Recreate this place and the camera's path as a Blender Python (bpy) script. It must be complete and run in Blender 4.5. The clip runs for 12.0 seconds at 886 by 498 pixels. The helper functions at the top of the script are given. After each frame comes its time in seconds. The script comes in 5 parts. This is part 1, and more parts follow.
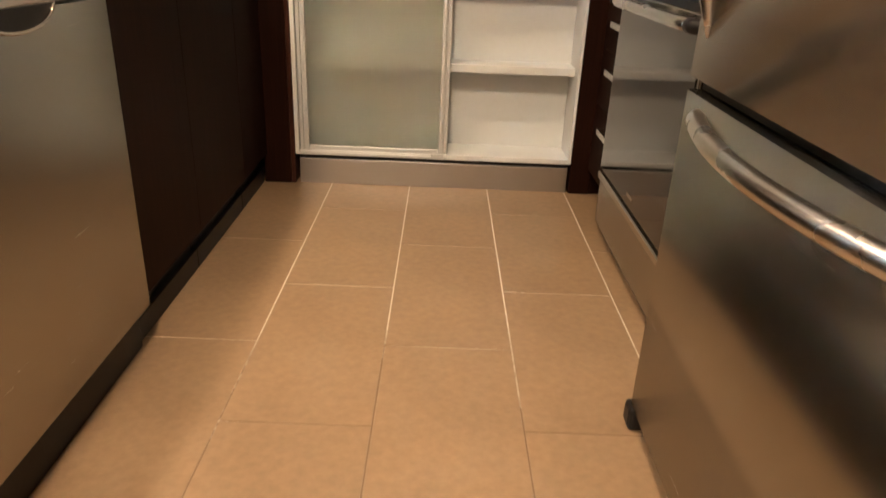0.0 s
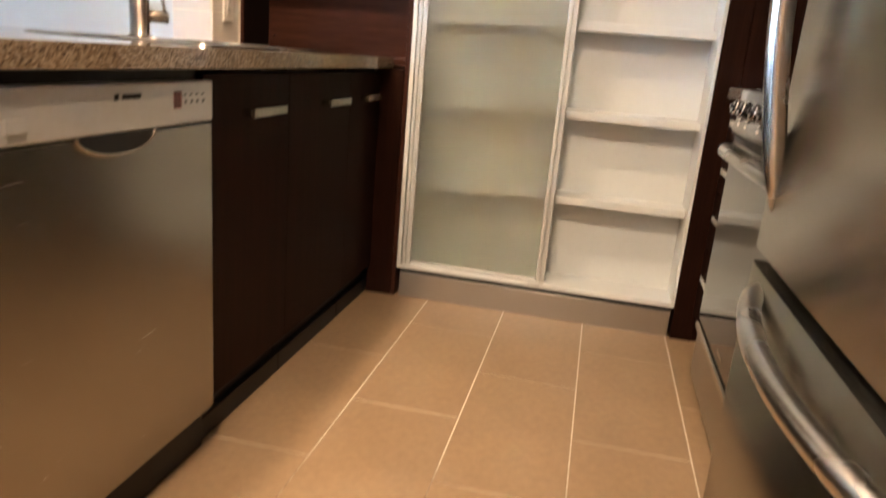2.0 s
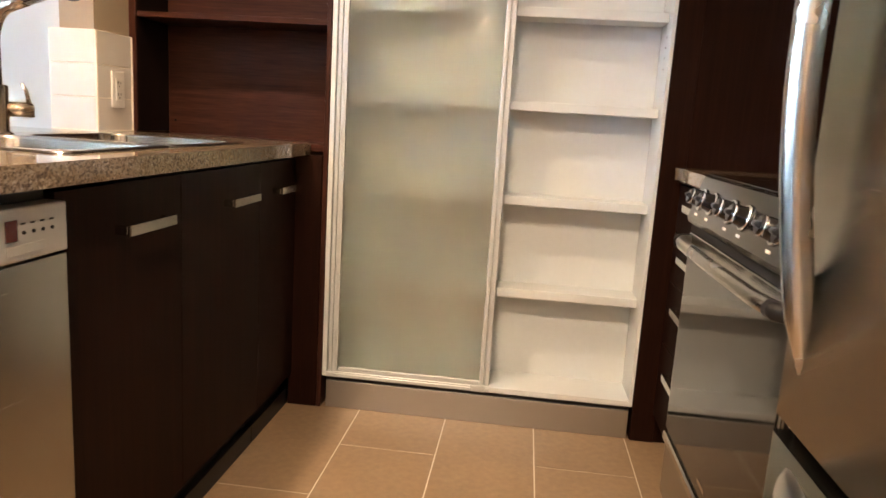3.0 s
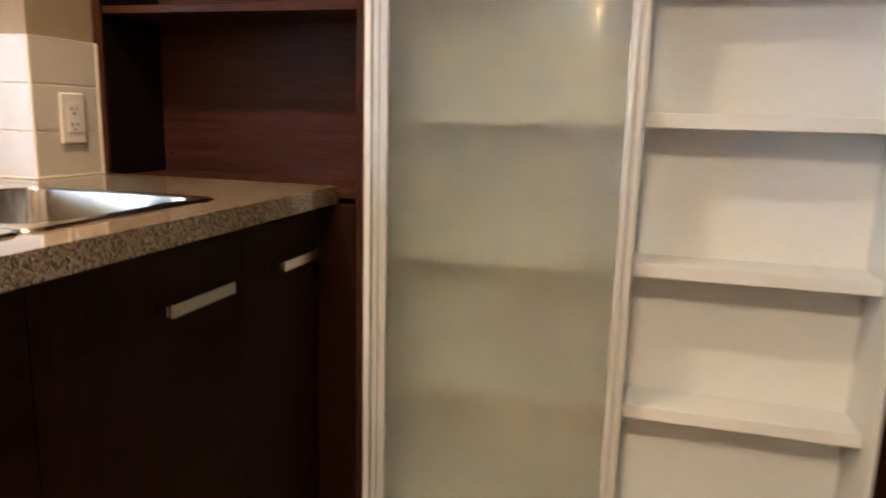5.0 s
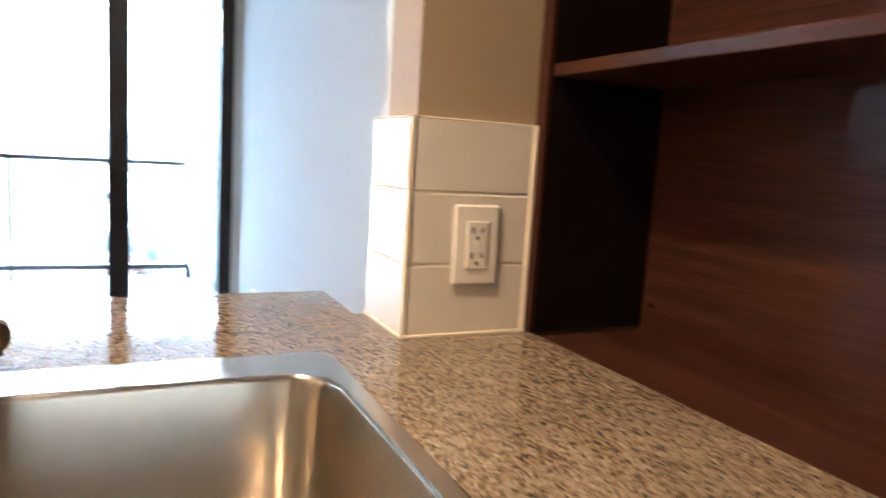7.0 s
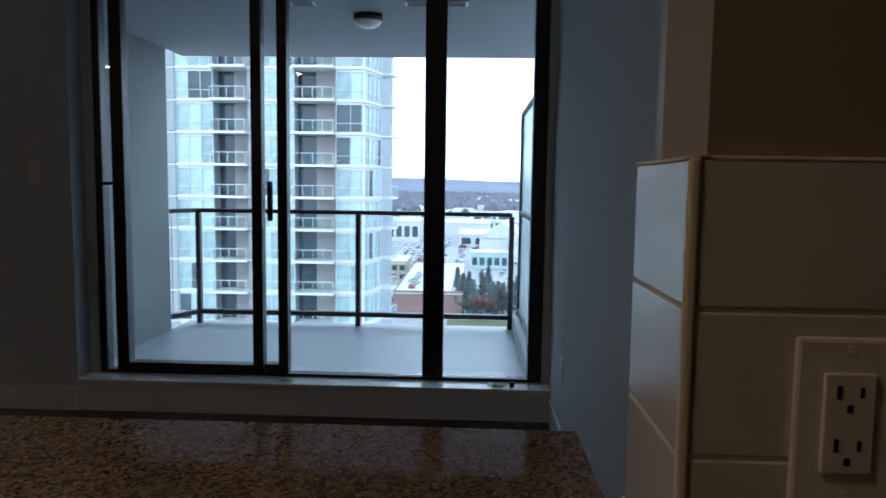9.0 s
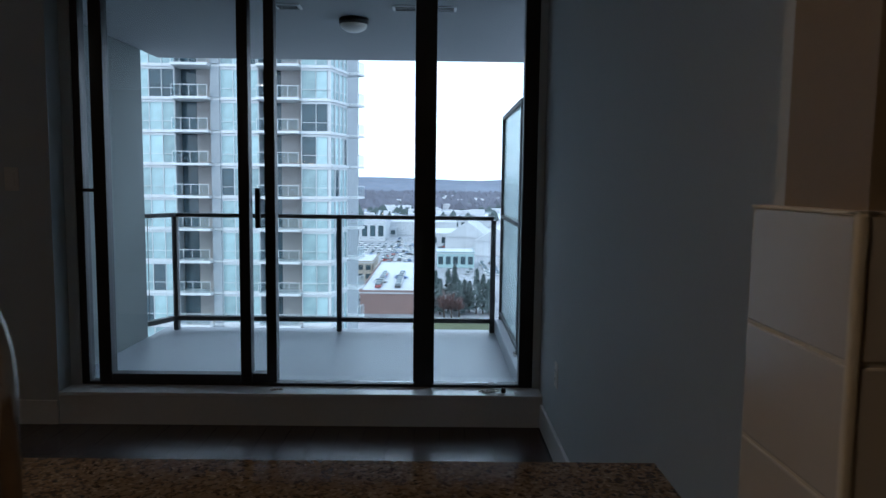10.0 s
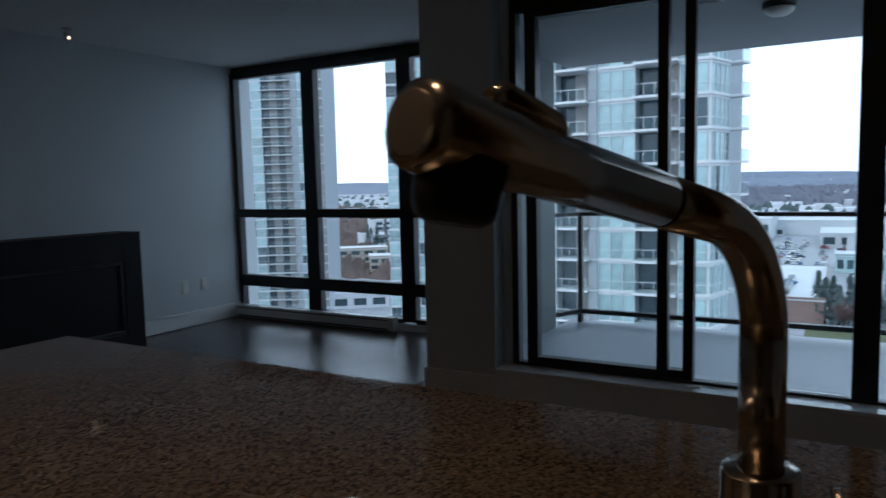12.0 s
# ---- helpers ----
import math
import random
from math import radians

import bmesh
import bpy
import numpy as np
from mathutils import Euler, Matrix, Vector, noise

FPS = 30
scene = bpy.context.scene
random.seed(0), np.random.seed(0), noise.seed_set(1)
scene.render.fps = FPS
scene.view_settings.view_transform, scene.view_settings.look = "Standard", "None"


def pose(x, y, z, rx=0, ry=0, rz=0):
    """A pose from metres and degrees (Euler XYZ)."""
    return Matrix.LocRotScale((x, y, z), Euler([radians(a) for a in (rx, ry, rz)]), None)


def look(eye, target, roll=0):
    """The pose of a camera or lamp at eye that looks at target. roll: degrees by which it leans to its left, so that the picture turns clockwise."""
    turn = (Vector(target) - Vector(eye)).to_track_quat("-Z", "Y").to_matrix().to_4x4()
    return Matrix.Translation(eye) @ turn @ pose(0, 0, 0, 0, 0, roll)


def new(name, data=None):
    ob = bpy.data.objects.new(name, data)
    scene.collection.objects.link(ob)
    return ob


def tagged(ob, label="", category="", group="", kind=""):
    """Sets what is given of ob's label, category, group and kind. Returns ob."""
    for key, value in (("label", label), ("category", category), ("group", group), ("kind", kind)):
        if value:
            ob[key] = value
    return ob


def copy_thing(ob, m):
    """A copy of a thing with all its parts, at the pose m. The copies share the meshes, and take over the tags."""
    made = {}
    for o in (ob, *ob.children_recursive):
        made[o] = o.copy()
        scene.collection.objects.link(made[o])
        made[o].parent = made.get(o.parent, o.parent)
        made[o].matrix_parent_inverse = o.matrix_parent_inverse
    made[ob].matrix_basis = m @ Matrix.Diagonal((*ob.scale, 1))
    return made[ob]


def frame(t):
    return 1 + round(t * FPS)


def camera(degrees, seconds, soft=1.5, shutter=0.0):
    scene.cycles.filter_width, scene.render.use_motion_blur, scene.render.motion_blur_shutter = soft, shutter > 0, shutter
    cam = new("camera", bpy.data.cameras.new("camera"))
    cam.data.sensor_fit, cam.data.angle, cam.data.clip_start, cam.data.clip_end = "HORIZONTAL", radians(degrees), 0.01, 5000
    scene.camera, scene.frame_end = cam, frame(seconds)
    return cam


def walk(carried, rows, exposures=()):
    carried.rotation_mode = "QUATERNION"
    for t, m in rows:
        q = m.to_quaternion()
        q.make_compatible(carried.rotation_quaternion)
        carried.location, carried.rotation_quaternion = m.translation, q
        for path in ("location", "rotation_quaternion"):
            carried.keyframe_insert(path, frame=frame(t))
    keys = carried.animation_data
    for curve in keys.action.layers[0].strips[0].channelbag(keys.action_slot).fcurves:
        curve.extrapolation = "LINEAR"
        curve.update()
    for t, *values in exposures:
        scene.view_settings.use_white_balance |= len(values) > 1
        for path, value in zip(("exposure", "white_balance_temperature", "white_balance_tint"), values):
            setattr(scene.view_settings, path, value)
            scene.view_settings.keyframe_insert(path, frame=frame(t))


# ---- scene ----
cam = camera(64.9, 12.0, shutter=0.35)
PATH = [
    (0, (-0.011, 0.011, 0.89), (0.009, 1.841, 0.083), 2.5),
    (0.5, (0.058, -0.029, 0.869), (0.016, 1.756, -0.032), 2.2),
    (1, (0.216, -0.08, 0.864), (-0.097, 1.678, -0.037), 4.3),
    (1.5, (0.22, -0.092, 0.897), (-0.197, 1.67, 0.047), 4.1),
    (2, (0.135, 0.065, 0.948), (-0.249, 1.952, 0.41), 4.9),
    (2.5, (0.097, 0.205, 1.004), (-0.128, 2.16, 0.643), 3.9),
    (4.5, (0.031, 0.982, 1.034), (-0.216, 2.934, 0.673), 2.1),
    (5, (0.017, 1.192, 1.079), (-0.511, 3.085, 0.705), 1.5),
    (5.5, (-0.072, 1.429, 1.114), (-0.937, 3.205, 0.802), 2.2),
    (6, (-0.199, 1.647, 1.15), (-1.119, 3.404, 0.887), 4.0),
    (6.5, (-0.295, 1.868, 1.154), (-1.564, 3.391, 0.889), 3.1),
    (7, (-0.376, 2.059, 1.179), (-2.164, 2.913, 0.908), 3.5),
    (7.5, (-0.542, 2.129, 1.212), (-2.455, 2.657, 0.969), 1.8),
    (7.7, (-0.596, 2.138, 1.219), (-2.519, 2.66, 1.044), 2.1),
    (9.3, (-0.791, 2.286, 1.205), (-2.777, 2.155, 1.011), 0.6),
    (9.5, (-0.788, 2.241, 1.222), (-2.776, 2.163, 1.025), 0.7),
    (10, (-0.799, 2.144, 1.242), (-2.791, 2.163, 1.056), 0.7),
    (10.5, (-0.772, 2.048, 1.231), (-2.765, 2.047, 1.067), 0.4),
    (11, (-0.747, 2.008, 1.243), (-2.695, 1.586, 1.074), -0.6),
    (11.5, (-0.694, 1.973, 1.24), (-2.534, 1.207, 1.065), -1.2),
    (12, (-0.653, 1.941, 1.239), (-2.387, 0.962, 1.057), -1.3),
]
EXPOSURES = [(0, 4.84), (1.0, 4.95), (2.0, 5.02), (2.5, 5.1), (4.5, 4.92), (5.0, 4.72), (5.5, 4.68), (6.0, 4.65), (6.5, 4.85), (7.0, 5.05), (7.5, 4.5), (7.7, 4.15), (9.3, 0.75), (10, 0.62), (11, 0.36), (12, 0.3)]
walk(cam, [(t, look(eye, target, roll)) for t, eye, target, roll in PATH], EXPOSURES)

# ---- world and lights ----
world = bpy.data.worlds.new("sky")
scene.world = world
world.use_nodes = True
wn = world.node_tree
wn.nodes.clear()
sky = wn.nodes.new("ShaderNodeTexSky")
sky.sky_type = "NISHITA"
sky.sun_disc = False
sky.sun_elevation, sky.sun_rotation = radians(32), radians(205)
cloud = wn.nodes.new("ShaderNodeMixRGB")
cloud.inputs["Fac"].default_value = 0.86
cloud.inputs["Color2"].default_value = (8.7, 11.3, 14.9, 1)
wn.links.new(sky.outputs["Color"], cloud.inputs["Color1"])
back = wn.nodes.new("ShaderNodeBackground")
back.inputs["Strength"].default_value = 0.13
wn.links.new(cloud.outputs["Color"], back.inputs["Color"])
out = wn.nodes.new("ShaderNodeOutputWorld")
wn.links.new(back.outputs["Background"], out.inputs["Surface"])

sun_data = bpy.data.lights.new("sun", "SUN")
sun_data.energy, sun_data.angle, sun_data.color = 0.6, radians(25), (1.0, 0.96, 0.9)
sun_lamp = new("sun", sun_data)
sun_lamp.matrix_world = look((0, 0, 50), (-30, 18, 25))

LAMP_WARM = (1.0, 0.71, 0.465)


# ---- materials ----
def shader(name):
    m = bpy.data.materials.new(name)
    m.use_nodes = True
    t = m.node_tree
    return m, t, t.nodes["Principled BSDF"]


def paint(name, colour, rough=0.5, metal=0.0, vary=0.12, scale=6.0, grain=60.0, bump=0.05, stretch=(1, 1, 1), each=0.0, coat=0.0):
    """A plain surface with stains at one scale, grain at another and a fine relief."""
    m, t, b = shader(name)
    n, k = t.nodes, t.links
    co = n.new("ShaderNodeTexCoord")
    mp = n.new("ShaderNodeMapping")
    mp.inputs["Scale"].default_value = stretch
    k.new(co.outputs["Object"], mp.inputs["Vector"])
    big, fine = n.new("ShaderNodeTexNoise"), n.new("ShaderNodeTexNoise")
    big.inputs["Scale"].default_value, big.inputs["Detail"].default_value = scale, 4
    fine.inputs["Scale"].default_value, fine.inputs["Detail"].default_value = grain, 5
    for x in (big, fine):
        k.new(mp.outputs["Vector"], x.inputs["Vector"])
    add = n.new("ShaderNodeMath")
    add.operation = "ADD"
    k.new(big.outputs["Fac"], add.inputs[0])
    k.new(fine.outputs["Fac"], add.inputs[1])
    last = add
    if each:
        info = n.new("ShaderNodeObjectInfo")
        ma = n.new("ShaderNodeMath")
        ma.operation = "MULTIPLY_ADD"
        ma.inputs[1].default_value = each
        k.new(info.outputs["Random"], ma.inputs[0])
        k.new(add.outputs[0], ma.inputs[2])
        last = ma
    ramp = n.new("ShaderNodeMapRange")
    ramp.inputs["From Min"].default_value, ramp.inputs["From Max"].default_value = 0.6, 1.4 + each
    ramp.inputs["To Min"].default_value, ramp.inputs["To Max"].default_value = 1 - vary, 1 + vary
    k.new(last.outputs[0], ramp.inputs["Value"])
    mul = n.new("ShaderNodeVectorMath")
    mul.operation = "SCALE"
    mul.inputs[0].default_value = colour
    k.new(ramp.outputs["Result"], mul.inputs["Scale"])
    k.new(mul.outputs["Vector"], b.inputs["Base Color"])
    rr = n.new("ShaderNodeMapRange")
    rr.inputs["To Min"].default_value, rr.inputs["To Max"].default_value = max(0.02, rough - 0.06), min(1, rough + 0.06)
    k.new(big.outputs["Fac"], rr.inputs["Value"])
    k.new(rr.outputs["Result"], b.inputs["Roughness"])
    b.inputs["Metallic"].default_value = metal
    b.inputs["Coat Weight"].default_value = coat
    if bump:
        bp = n.new("ShaderNodeBump")
        bp.inputs["Strength"].default_value, bp.inputs["Distance"].default_value = bump, 0.002
        k.new(fine.outputs["Fac"], bp.inputs["Height"])
        k.new(bp.outputs["Normal"], b.inputs["Normal"])
    return m


def wood(name, dark, light, rough=0.35, along=(2, 40, 40), bump=0.15):
    m, t, b = shader(name)
    n, k = t.nodes, t.links
    co, mp = n.new("ShaderNodeTexCoord"), n.new("ShaderNodeMapping")
    mp.inputs["Scale"].default_value = along
    k.new(co.outputs["Object"], mp.inputs["Vector"])
    info = n.new("ShaderNodeObjectInfo")
    mv = n.new("ShaderNodeVectorMath")
    mv.operation = "ADD"
    k.new(mp.outputs["Vector"], mv.inputs[0])
    k.new(info.outputs["Random"], mv.inputs[1])
    a, f = n.new("ShaderNodeTexNoise"), n.new("ShaderNodeTexNoise")
    a.inputs["Scale"].default_value, a.inputs["Detail"].default_value, a.inputs["Distortion"].default_value = 1.0, 6, 0.6
    f.inputs["Scale"].default_value, f.inputs["Detail"].default_value = 5.0, 4
    for x in (a, f):
        k.new(mv.outputs["Vector"], x.inputs["Vector"])
    mx = n.new("ShaderNodeMath")
    mx.operation = "MULTIPLY"
    k.new(a.outputs["Fac"], mx.inputs[0])
    k.new(f.outputs["Fac"], mx.inputs[1])
    cr = n.new("ShaderNodeValToRGB")
    cr.color_ramp.elements[0].position, cr.color_ramp.elements[1].position = 0.12, 0.42
    cr.color_ramp.elements[0].color, cr.color_ramp.elements[1].color = (*dark, 1), (*light, 1)
    k.new(mx.outputs[0], cr.inputs["Fac"])
    k.new(cr.outputs["Color"], b.inputs["Base Color"])
    b.inputs["Roughness"].default_value = rough
    b.inputs["Specular IOR Level"].default_value = 0.14
    bp = n.new("ShaderNodeBump")
    bp.inputs["Strength"].default_value, bp.inputs["Distance"].default_value = bump, 0.001
    k.new(mx.outputs[0], bp.inputs["Height"])
    k.new(bp.outputs["Normal"], b.inputs["Normal"])
    return m


def granite(name):
    m, t, b = shader(name)
    n, k = t.nodes, t.links
    co = n.new("ShaderNodeTexCoord")
    big, mid, fine = n.new("ShaderNodeTexNoise"), n.new("ShaderNodeTexVoronoi"), n.new("ShaderNodeTexVoronoi")
    big.inputs["Scale"].default_value, big.inputs["Detail"].default_value = 9, 3
    mid.inputs["Scale"].default_value, fine.inputs["Scale"].default_value = 250, 480
    warp = n.new("ShaderNodeTexNoise")
    warp.inputs["Scale"].default_value, warp.inputs["Detail"].default_value = 70, 3
    wv = n.new("ShaderNodeVectorMath")
    wv.operation = "MULTIPLY_ADD"
    wv.inputs[1].default_value = (0.007, 0.007, 0.007)
    k.new(warp.outputs["Color"], wv.inputs[0])
    k.new(co.outputs["Object"], wv.inputs[2])
    k.new(co.outputs["Object"], big.inputs["Vector"])
    k.new(co.outputs["Object"], warp.inputs["Vector"])
    for x in (mid, fine):
        k.new(wv.outputs["Vector"], x.inputs["Vector"])
    cr = n.new("ShaderNodeValToRGB")
    e = cr.color_ramp.elements
    cr.color_ramp.interpolation = "LINEAR"
    e[0].position, e[0].color = 0.05, (0.060, 0.045, 0.036, 1)
    e[1].position, e[1].color = 0.95, (0.50, 0.415, 0.325, 1)
    for p, c in ((0.26, (0.095, 0.066, 0.046)), (0.42, (0.20, 0.143, 0.092)), (0.6, (0.29, 0.222, 0.152)), (0.8, (0.25, 0.20, 0.155))):
        x = e.new(p)
        x.color = (*c, 1)
    sep = n.new("ShaderNodeSeparateColor")
    k.new(mid.outputs["Color"], sep.inputs["Color"])
    sep2 = n.new("ShaderNodeSeparateColor")
    k.new(fine.outputs["Color"], sep2.inputs["Color"])
    mx = n.new("ShaderNodeMix")
    mx.inputs["Factor"].default_value = 0.3
    k.new(sep.outputs[0], mx.inputs["A"])
    k.new(sep2.outputs[0], mx.inputs["B"])
    k.new(mx.outputs["Result"], cr.inputs["Fac"])
    tint = n.new("ShaderNodeMixRGB")
    tint.blend_type = "MULTIPLY"
    tint.inputs["Fac"].default_value = 0.5
    k.new(cr.outputs["Color"], tint.inputs["Color1"])
    k.new(big.outputs["Fac"], tint.inputs["Color2"])
    k.new(tint.outputs["Color"], b.inputs["Base Color"])
    b.inputs["Roughness"].default_value = 0.06
    b.inputs["Specular IOR Level"].default_value = 0.5
    return m


def brushed(name, colour=(0.34, 0.325, 0.297), rough=0.26, along=(1, 1, 60), bump=0.0, stretch=0.5):
    m, t, b = shader(name)
    n, k = t.nodes, t.links
    co, mp = n.new("ShaderNodeTexCoord"), n.new("ShaderNodeMapping")
    mp.inputs["Scale"].default_value = along
    k.new(co.outputs["Object"], mp.inputs["Vector"])
    f, s = n.new("ShaderNodeTexNoise"), n.new("ShaderNodeTexNoise")
    f.inputs["Scale"].default_value, f.inputs["Detail"].default_value = 8, 6
    s.inputs["Scale"].default_value, s.inputs["Detail"].default_value = 3, 2
    k.new(mp.outputs["Vector"], f.inputs["Vector"])
    k.new(co.outputs["Object"], s.inputs["Vector"])
    rr = n.new("ShaderNodeMapRange")
    rr.inputs["To Min"].default_value, rr.inputs["To Max"].default_value = rough - 0.03, rough + 0.03
    k.new(f.outputs["Fac"], rr.inputs["Value"])
    k.new(rr.outputs["Result"], b.inputs["Roughness"])
    mx = n.new("ShaderNodeMapRange")
    mx.inputs["To Min"].default_value, mx.inputs["To Max"].default_value = 0.9, 1.1
    k.new(s.outputs["Fac"], mx.inputs["Value"])
    mul = n.new("ShaderNodeVectorMath")
    mul.operation = "SCALE"
    mul.inputs[0].default_value = colour
    k.new(mx.outputs["Result"], mul.inputs["Scale"])
    k.new(mul.outputs["Vector"], b.inputs["Base Color"])
    b.inputs["Metallic"].default_value = 1.0
    b.inputs["Anisotropic"].default_value = stretch
    b.inputs["Anisotropic Rotation"].default_value = 0.25
    tn = n.new("ShaderNodeTangent")
    tn.direction_type, tn.axis = "RADIAL", "Z"
    k.new(tn.outputs["Tangent"], b.inputs["Tangent"])
    if bump:
        bp = n.new("ShaderNodeBump")
        bp.inputs["Strength"].default_value, bp.inputs["Distance"].default_value = bump, 0.0006
        k.new(f.outputs["Fac"], bp.inputs["Height"])
        k.new(bp.outputs["Normal"], b.inputs["Normal"])
    return m


def graded_grout(name):
    """Grout that is pale near the pantry and brown towards the entrance."""
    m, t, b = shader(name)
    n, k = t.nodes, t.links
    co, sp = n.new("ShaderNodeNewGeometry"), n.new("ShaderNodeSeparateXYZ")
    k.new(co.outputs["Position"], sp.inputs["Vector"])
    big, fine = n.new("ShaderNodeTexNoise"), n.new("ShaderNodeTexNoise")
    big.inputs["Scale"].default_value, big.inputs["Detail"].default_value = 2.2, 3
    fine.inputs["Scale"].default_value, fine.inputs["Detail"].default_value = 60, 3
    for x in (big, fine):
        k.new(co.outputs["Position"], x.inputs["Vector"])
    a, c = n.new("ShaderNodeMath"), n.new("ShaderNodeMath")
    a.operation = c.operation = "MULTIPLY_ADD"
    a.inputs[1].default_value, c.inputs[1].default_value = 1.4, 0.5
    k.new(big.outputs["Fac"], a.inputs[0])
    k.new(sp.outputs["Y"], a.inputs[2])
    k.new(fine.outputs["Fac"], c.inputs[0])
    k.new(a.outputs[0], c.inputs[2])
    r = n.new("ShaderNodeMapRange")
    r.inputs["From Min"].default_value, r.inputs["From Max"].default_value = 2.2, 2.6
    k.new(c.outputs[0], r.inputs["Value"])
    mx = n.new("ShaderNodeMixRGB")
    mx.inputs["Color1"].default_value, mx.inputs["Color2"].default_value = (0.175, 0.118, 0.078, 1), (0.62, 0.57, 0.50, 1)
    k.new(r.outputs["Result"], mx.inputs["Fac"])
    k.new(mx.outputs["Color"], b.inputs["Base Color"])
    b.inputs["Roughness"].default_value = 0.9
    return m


def glass(name, colour=(1, 1, 1), rough=0.0, ior=1.45):
    m, t, b = shader(name)
    b.inputs["Base Color"].default_value = (*colour, 1)
    b.inputs["Roughness"].default_value = rough
    b.inputs["Transmission Weight"].default_value = 1.0
    b.inputs["IOR"].default_value = ior
    return m


def glow(name, colour, strength):
    m, t, b = shader(name)
    b.inputs["Emission Color"].default_value = (*colour, 1)
    b.inputs["Emission Strength"].default_value = strength
    return m


TILE = paint("floor tile", (0.240, 0.162, 0.098), 0.36, vary=0.24, scale=4.5, grain=45, bump=0.05, each=0.15)
GROUT = graded_grout("pale grout")
ESPRESSO = wood("espresso wood", (0.0098, 0.0038, 0.0025), (0.0185, 0.0067, 0.0042), 0.5, (40, 40, 1.2))
ESPRESSO.node_tree.nodes["Principled BSDF"].inputs["Specular IOR Level"].default_value = 0.05
WALNUT_V = wood("walnut upright board", (0.022, 0.0076, 0.0050), (0.052, 0.0185, 0.0118), 0.4, (40, 40, 2.5))
WALNUT = wood("walnut board", (0.023, 0.0080, 0.0054), (0.060, 0.0222, 0.0145), 0.36, (2.5, 40, 45))
# niche board darkened so its colour carries the shade of the inner side
NICHE_SHADE = wood("inner board darkened for shade", (0.0035, 0.0019, 0.0015), (0.0075, 0.0036, 0.0026), 0.5, (40, 40, 2))
GRANITE = granite("speckled granite")
STEEL = brushed("brushed steel", (0.34, 0.325, 0.288), 0.26, stretch=0.5)
PLINTH = brushed("satin steel plinth", (0.46, 0.46, 0.46), 0.34, stretch=0.3)
STEEL_H = brushed("brushed steel bowl", (0.52, 0.465, 0.40), 0.22, (14, 14, 1), 0.0, 0.8)
DARK_STEEL = brushed("dark panel steel", (0.15, 0.145, 0.135), 0.22, stretch=0.4)
SATIN = brushed("satin nickel", (0.52, 0.50, 0.465), 0.24, (1, 40, 1), 0.0)
PIPE = paint("satin steel tube", (0.52, 0.50, 0.47), 0.27, 1.0, vary=0.04, bump=0.0)
NICKEL = paint("polished nickel", (0.43, 0.355, 0.285), 0.19, 1.0, vary=0.05, bump=0.0)
CHROME = paint("chrome", (0.80, 0.79, 0.77), 0.07, 1.0, vary=0.03, bump=0.0)
ALU = paint("aluminium", (0.50, 0.53, 0.545), 0.42, 0.3, vary=0.04, bump=0.0)
SILVER = paint("silver panel", (0.50, 0.50, 0.50), 0.38, 0.55, vary=0.05, bump=0.02)
MELAMINE = paint("white melamine", (0.60, 0.635, 0.65), 0.42, vary=0.03, scale=3, bump=0.02)
FROST = glass("frosted glass", (0.78, 0.81, 0.75), 0.5, 1.25)
for key, amount in (("Coat Weight", 0.5), ("Coat Roughness", 0.05), ("Transmission Weight", 0.97)):
    FROST.node_tree.nodes["Principled BSDF"].inputs[key].default_value = amount
CLEAR = glass("clear glass", (0.97, 1.0, 0.99))
SCREEN = glass("obscure glass", (0.62, 0.78, 0.78), 0.25, 1.2)
BLACK = paint("black plastic", (0.012, 0.012, 0.013), 0.4, vary=0.2)
BLACK.node_tree.nodes["Principled BSDF"].inputs["Specular IOR Level"].default_value = 0.2
BLACK_GLASS = paint("black oven glass", (0.010, 0.009, 0.008), 0.05, vary=0.1, bump=0)
BLACK_GLASS.node_tree.nodes["Principled BSDF"].inputs["Specular IOR Level"].default_value = 0.6
FRAME = paint("black window frame", (0.010, 0.011, 0.013), 0.45, vary=0.2, bump=0.03)
WALL_GREY = paint("grey-blue wall paint", (0.55, 0.59, 0.60), 0.75, vary=0.035, scale=1.5, grain=160, bump=0.08)
WALL_BEIGE = paint("beige wall paint", (0.29, 0.222, 0.15), 0.7, vary=0.04, scale=2, grain=160, bump=0.08)
CEILING = paint("white ceiling paint", (0.66, 0.68, 0.68), 0.9, vary=0.03, scale=2, grain=200, bump=0.15)
TRIM = paint("white trim paint", (0.72, 0.73, 0.73), 0.3, vary=0.04, scale=4)
SILL = paint("glossy white sill paint", (0.76, 0.77, 0.77), 0.14, vary=0.05, scale=5, grain=40)
SPLASH = paint("cream ceramic tile", (0.61, 0.57, 0.515), 0.16, vary=0.03, scale=3, grain=20, bump=0.02, each=0.1)
SPLASH_GROUT = paint("cream grout", (0.72, 0.66, 0.55), 0.85, vary=0.06)
PLASTIC = paint("white plastic", (0.74, 0.71, 0.66), 0.32, vary=0.02)
PLANK = wood("dark plank floor", (0.024, 0.0155, 0.0140), (0.068, 0.043, 0.037), 0.27, (3, 40, 40), 0.2)
for key, amount in (("Specular IOR Level", 0.6), ("Roughness", 0.27)):
    PLANK.node_tree.nodes["Principled BSDF"].inputs[key].default_value = amount
RENDER = paint("grey outside render", (0.145, 0.165, 0.165), 0.8, vary=0.08, scale=1.5, grain=80, bump=0.1)
CONCRETE = paint("balcony concrete", (0.265, 0.29, 0.32), 0.42, vary=0.14, scale=2.2, grain=60, bump=0.2)
SOFFIT = paint("painted soffit", (0.27, 0.28, 0.285), 0.8, vary=0.06, scale=1.5)


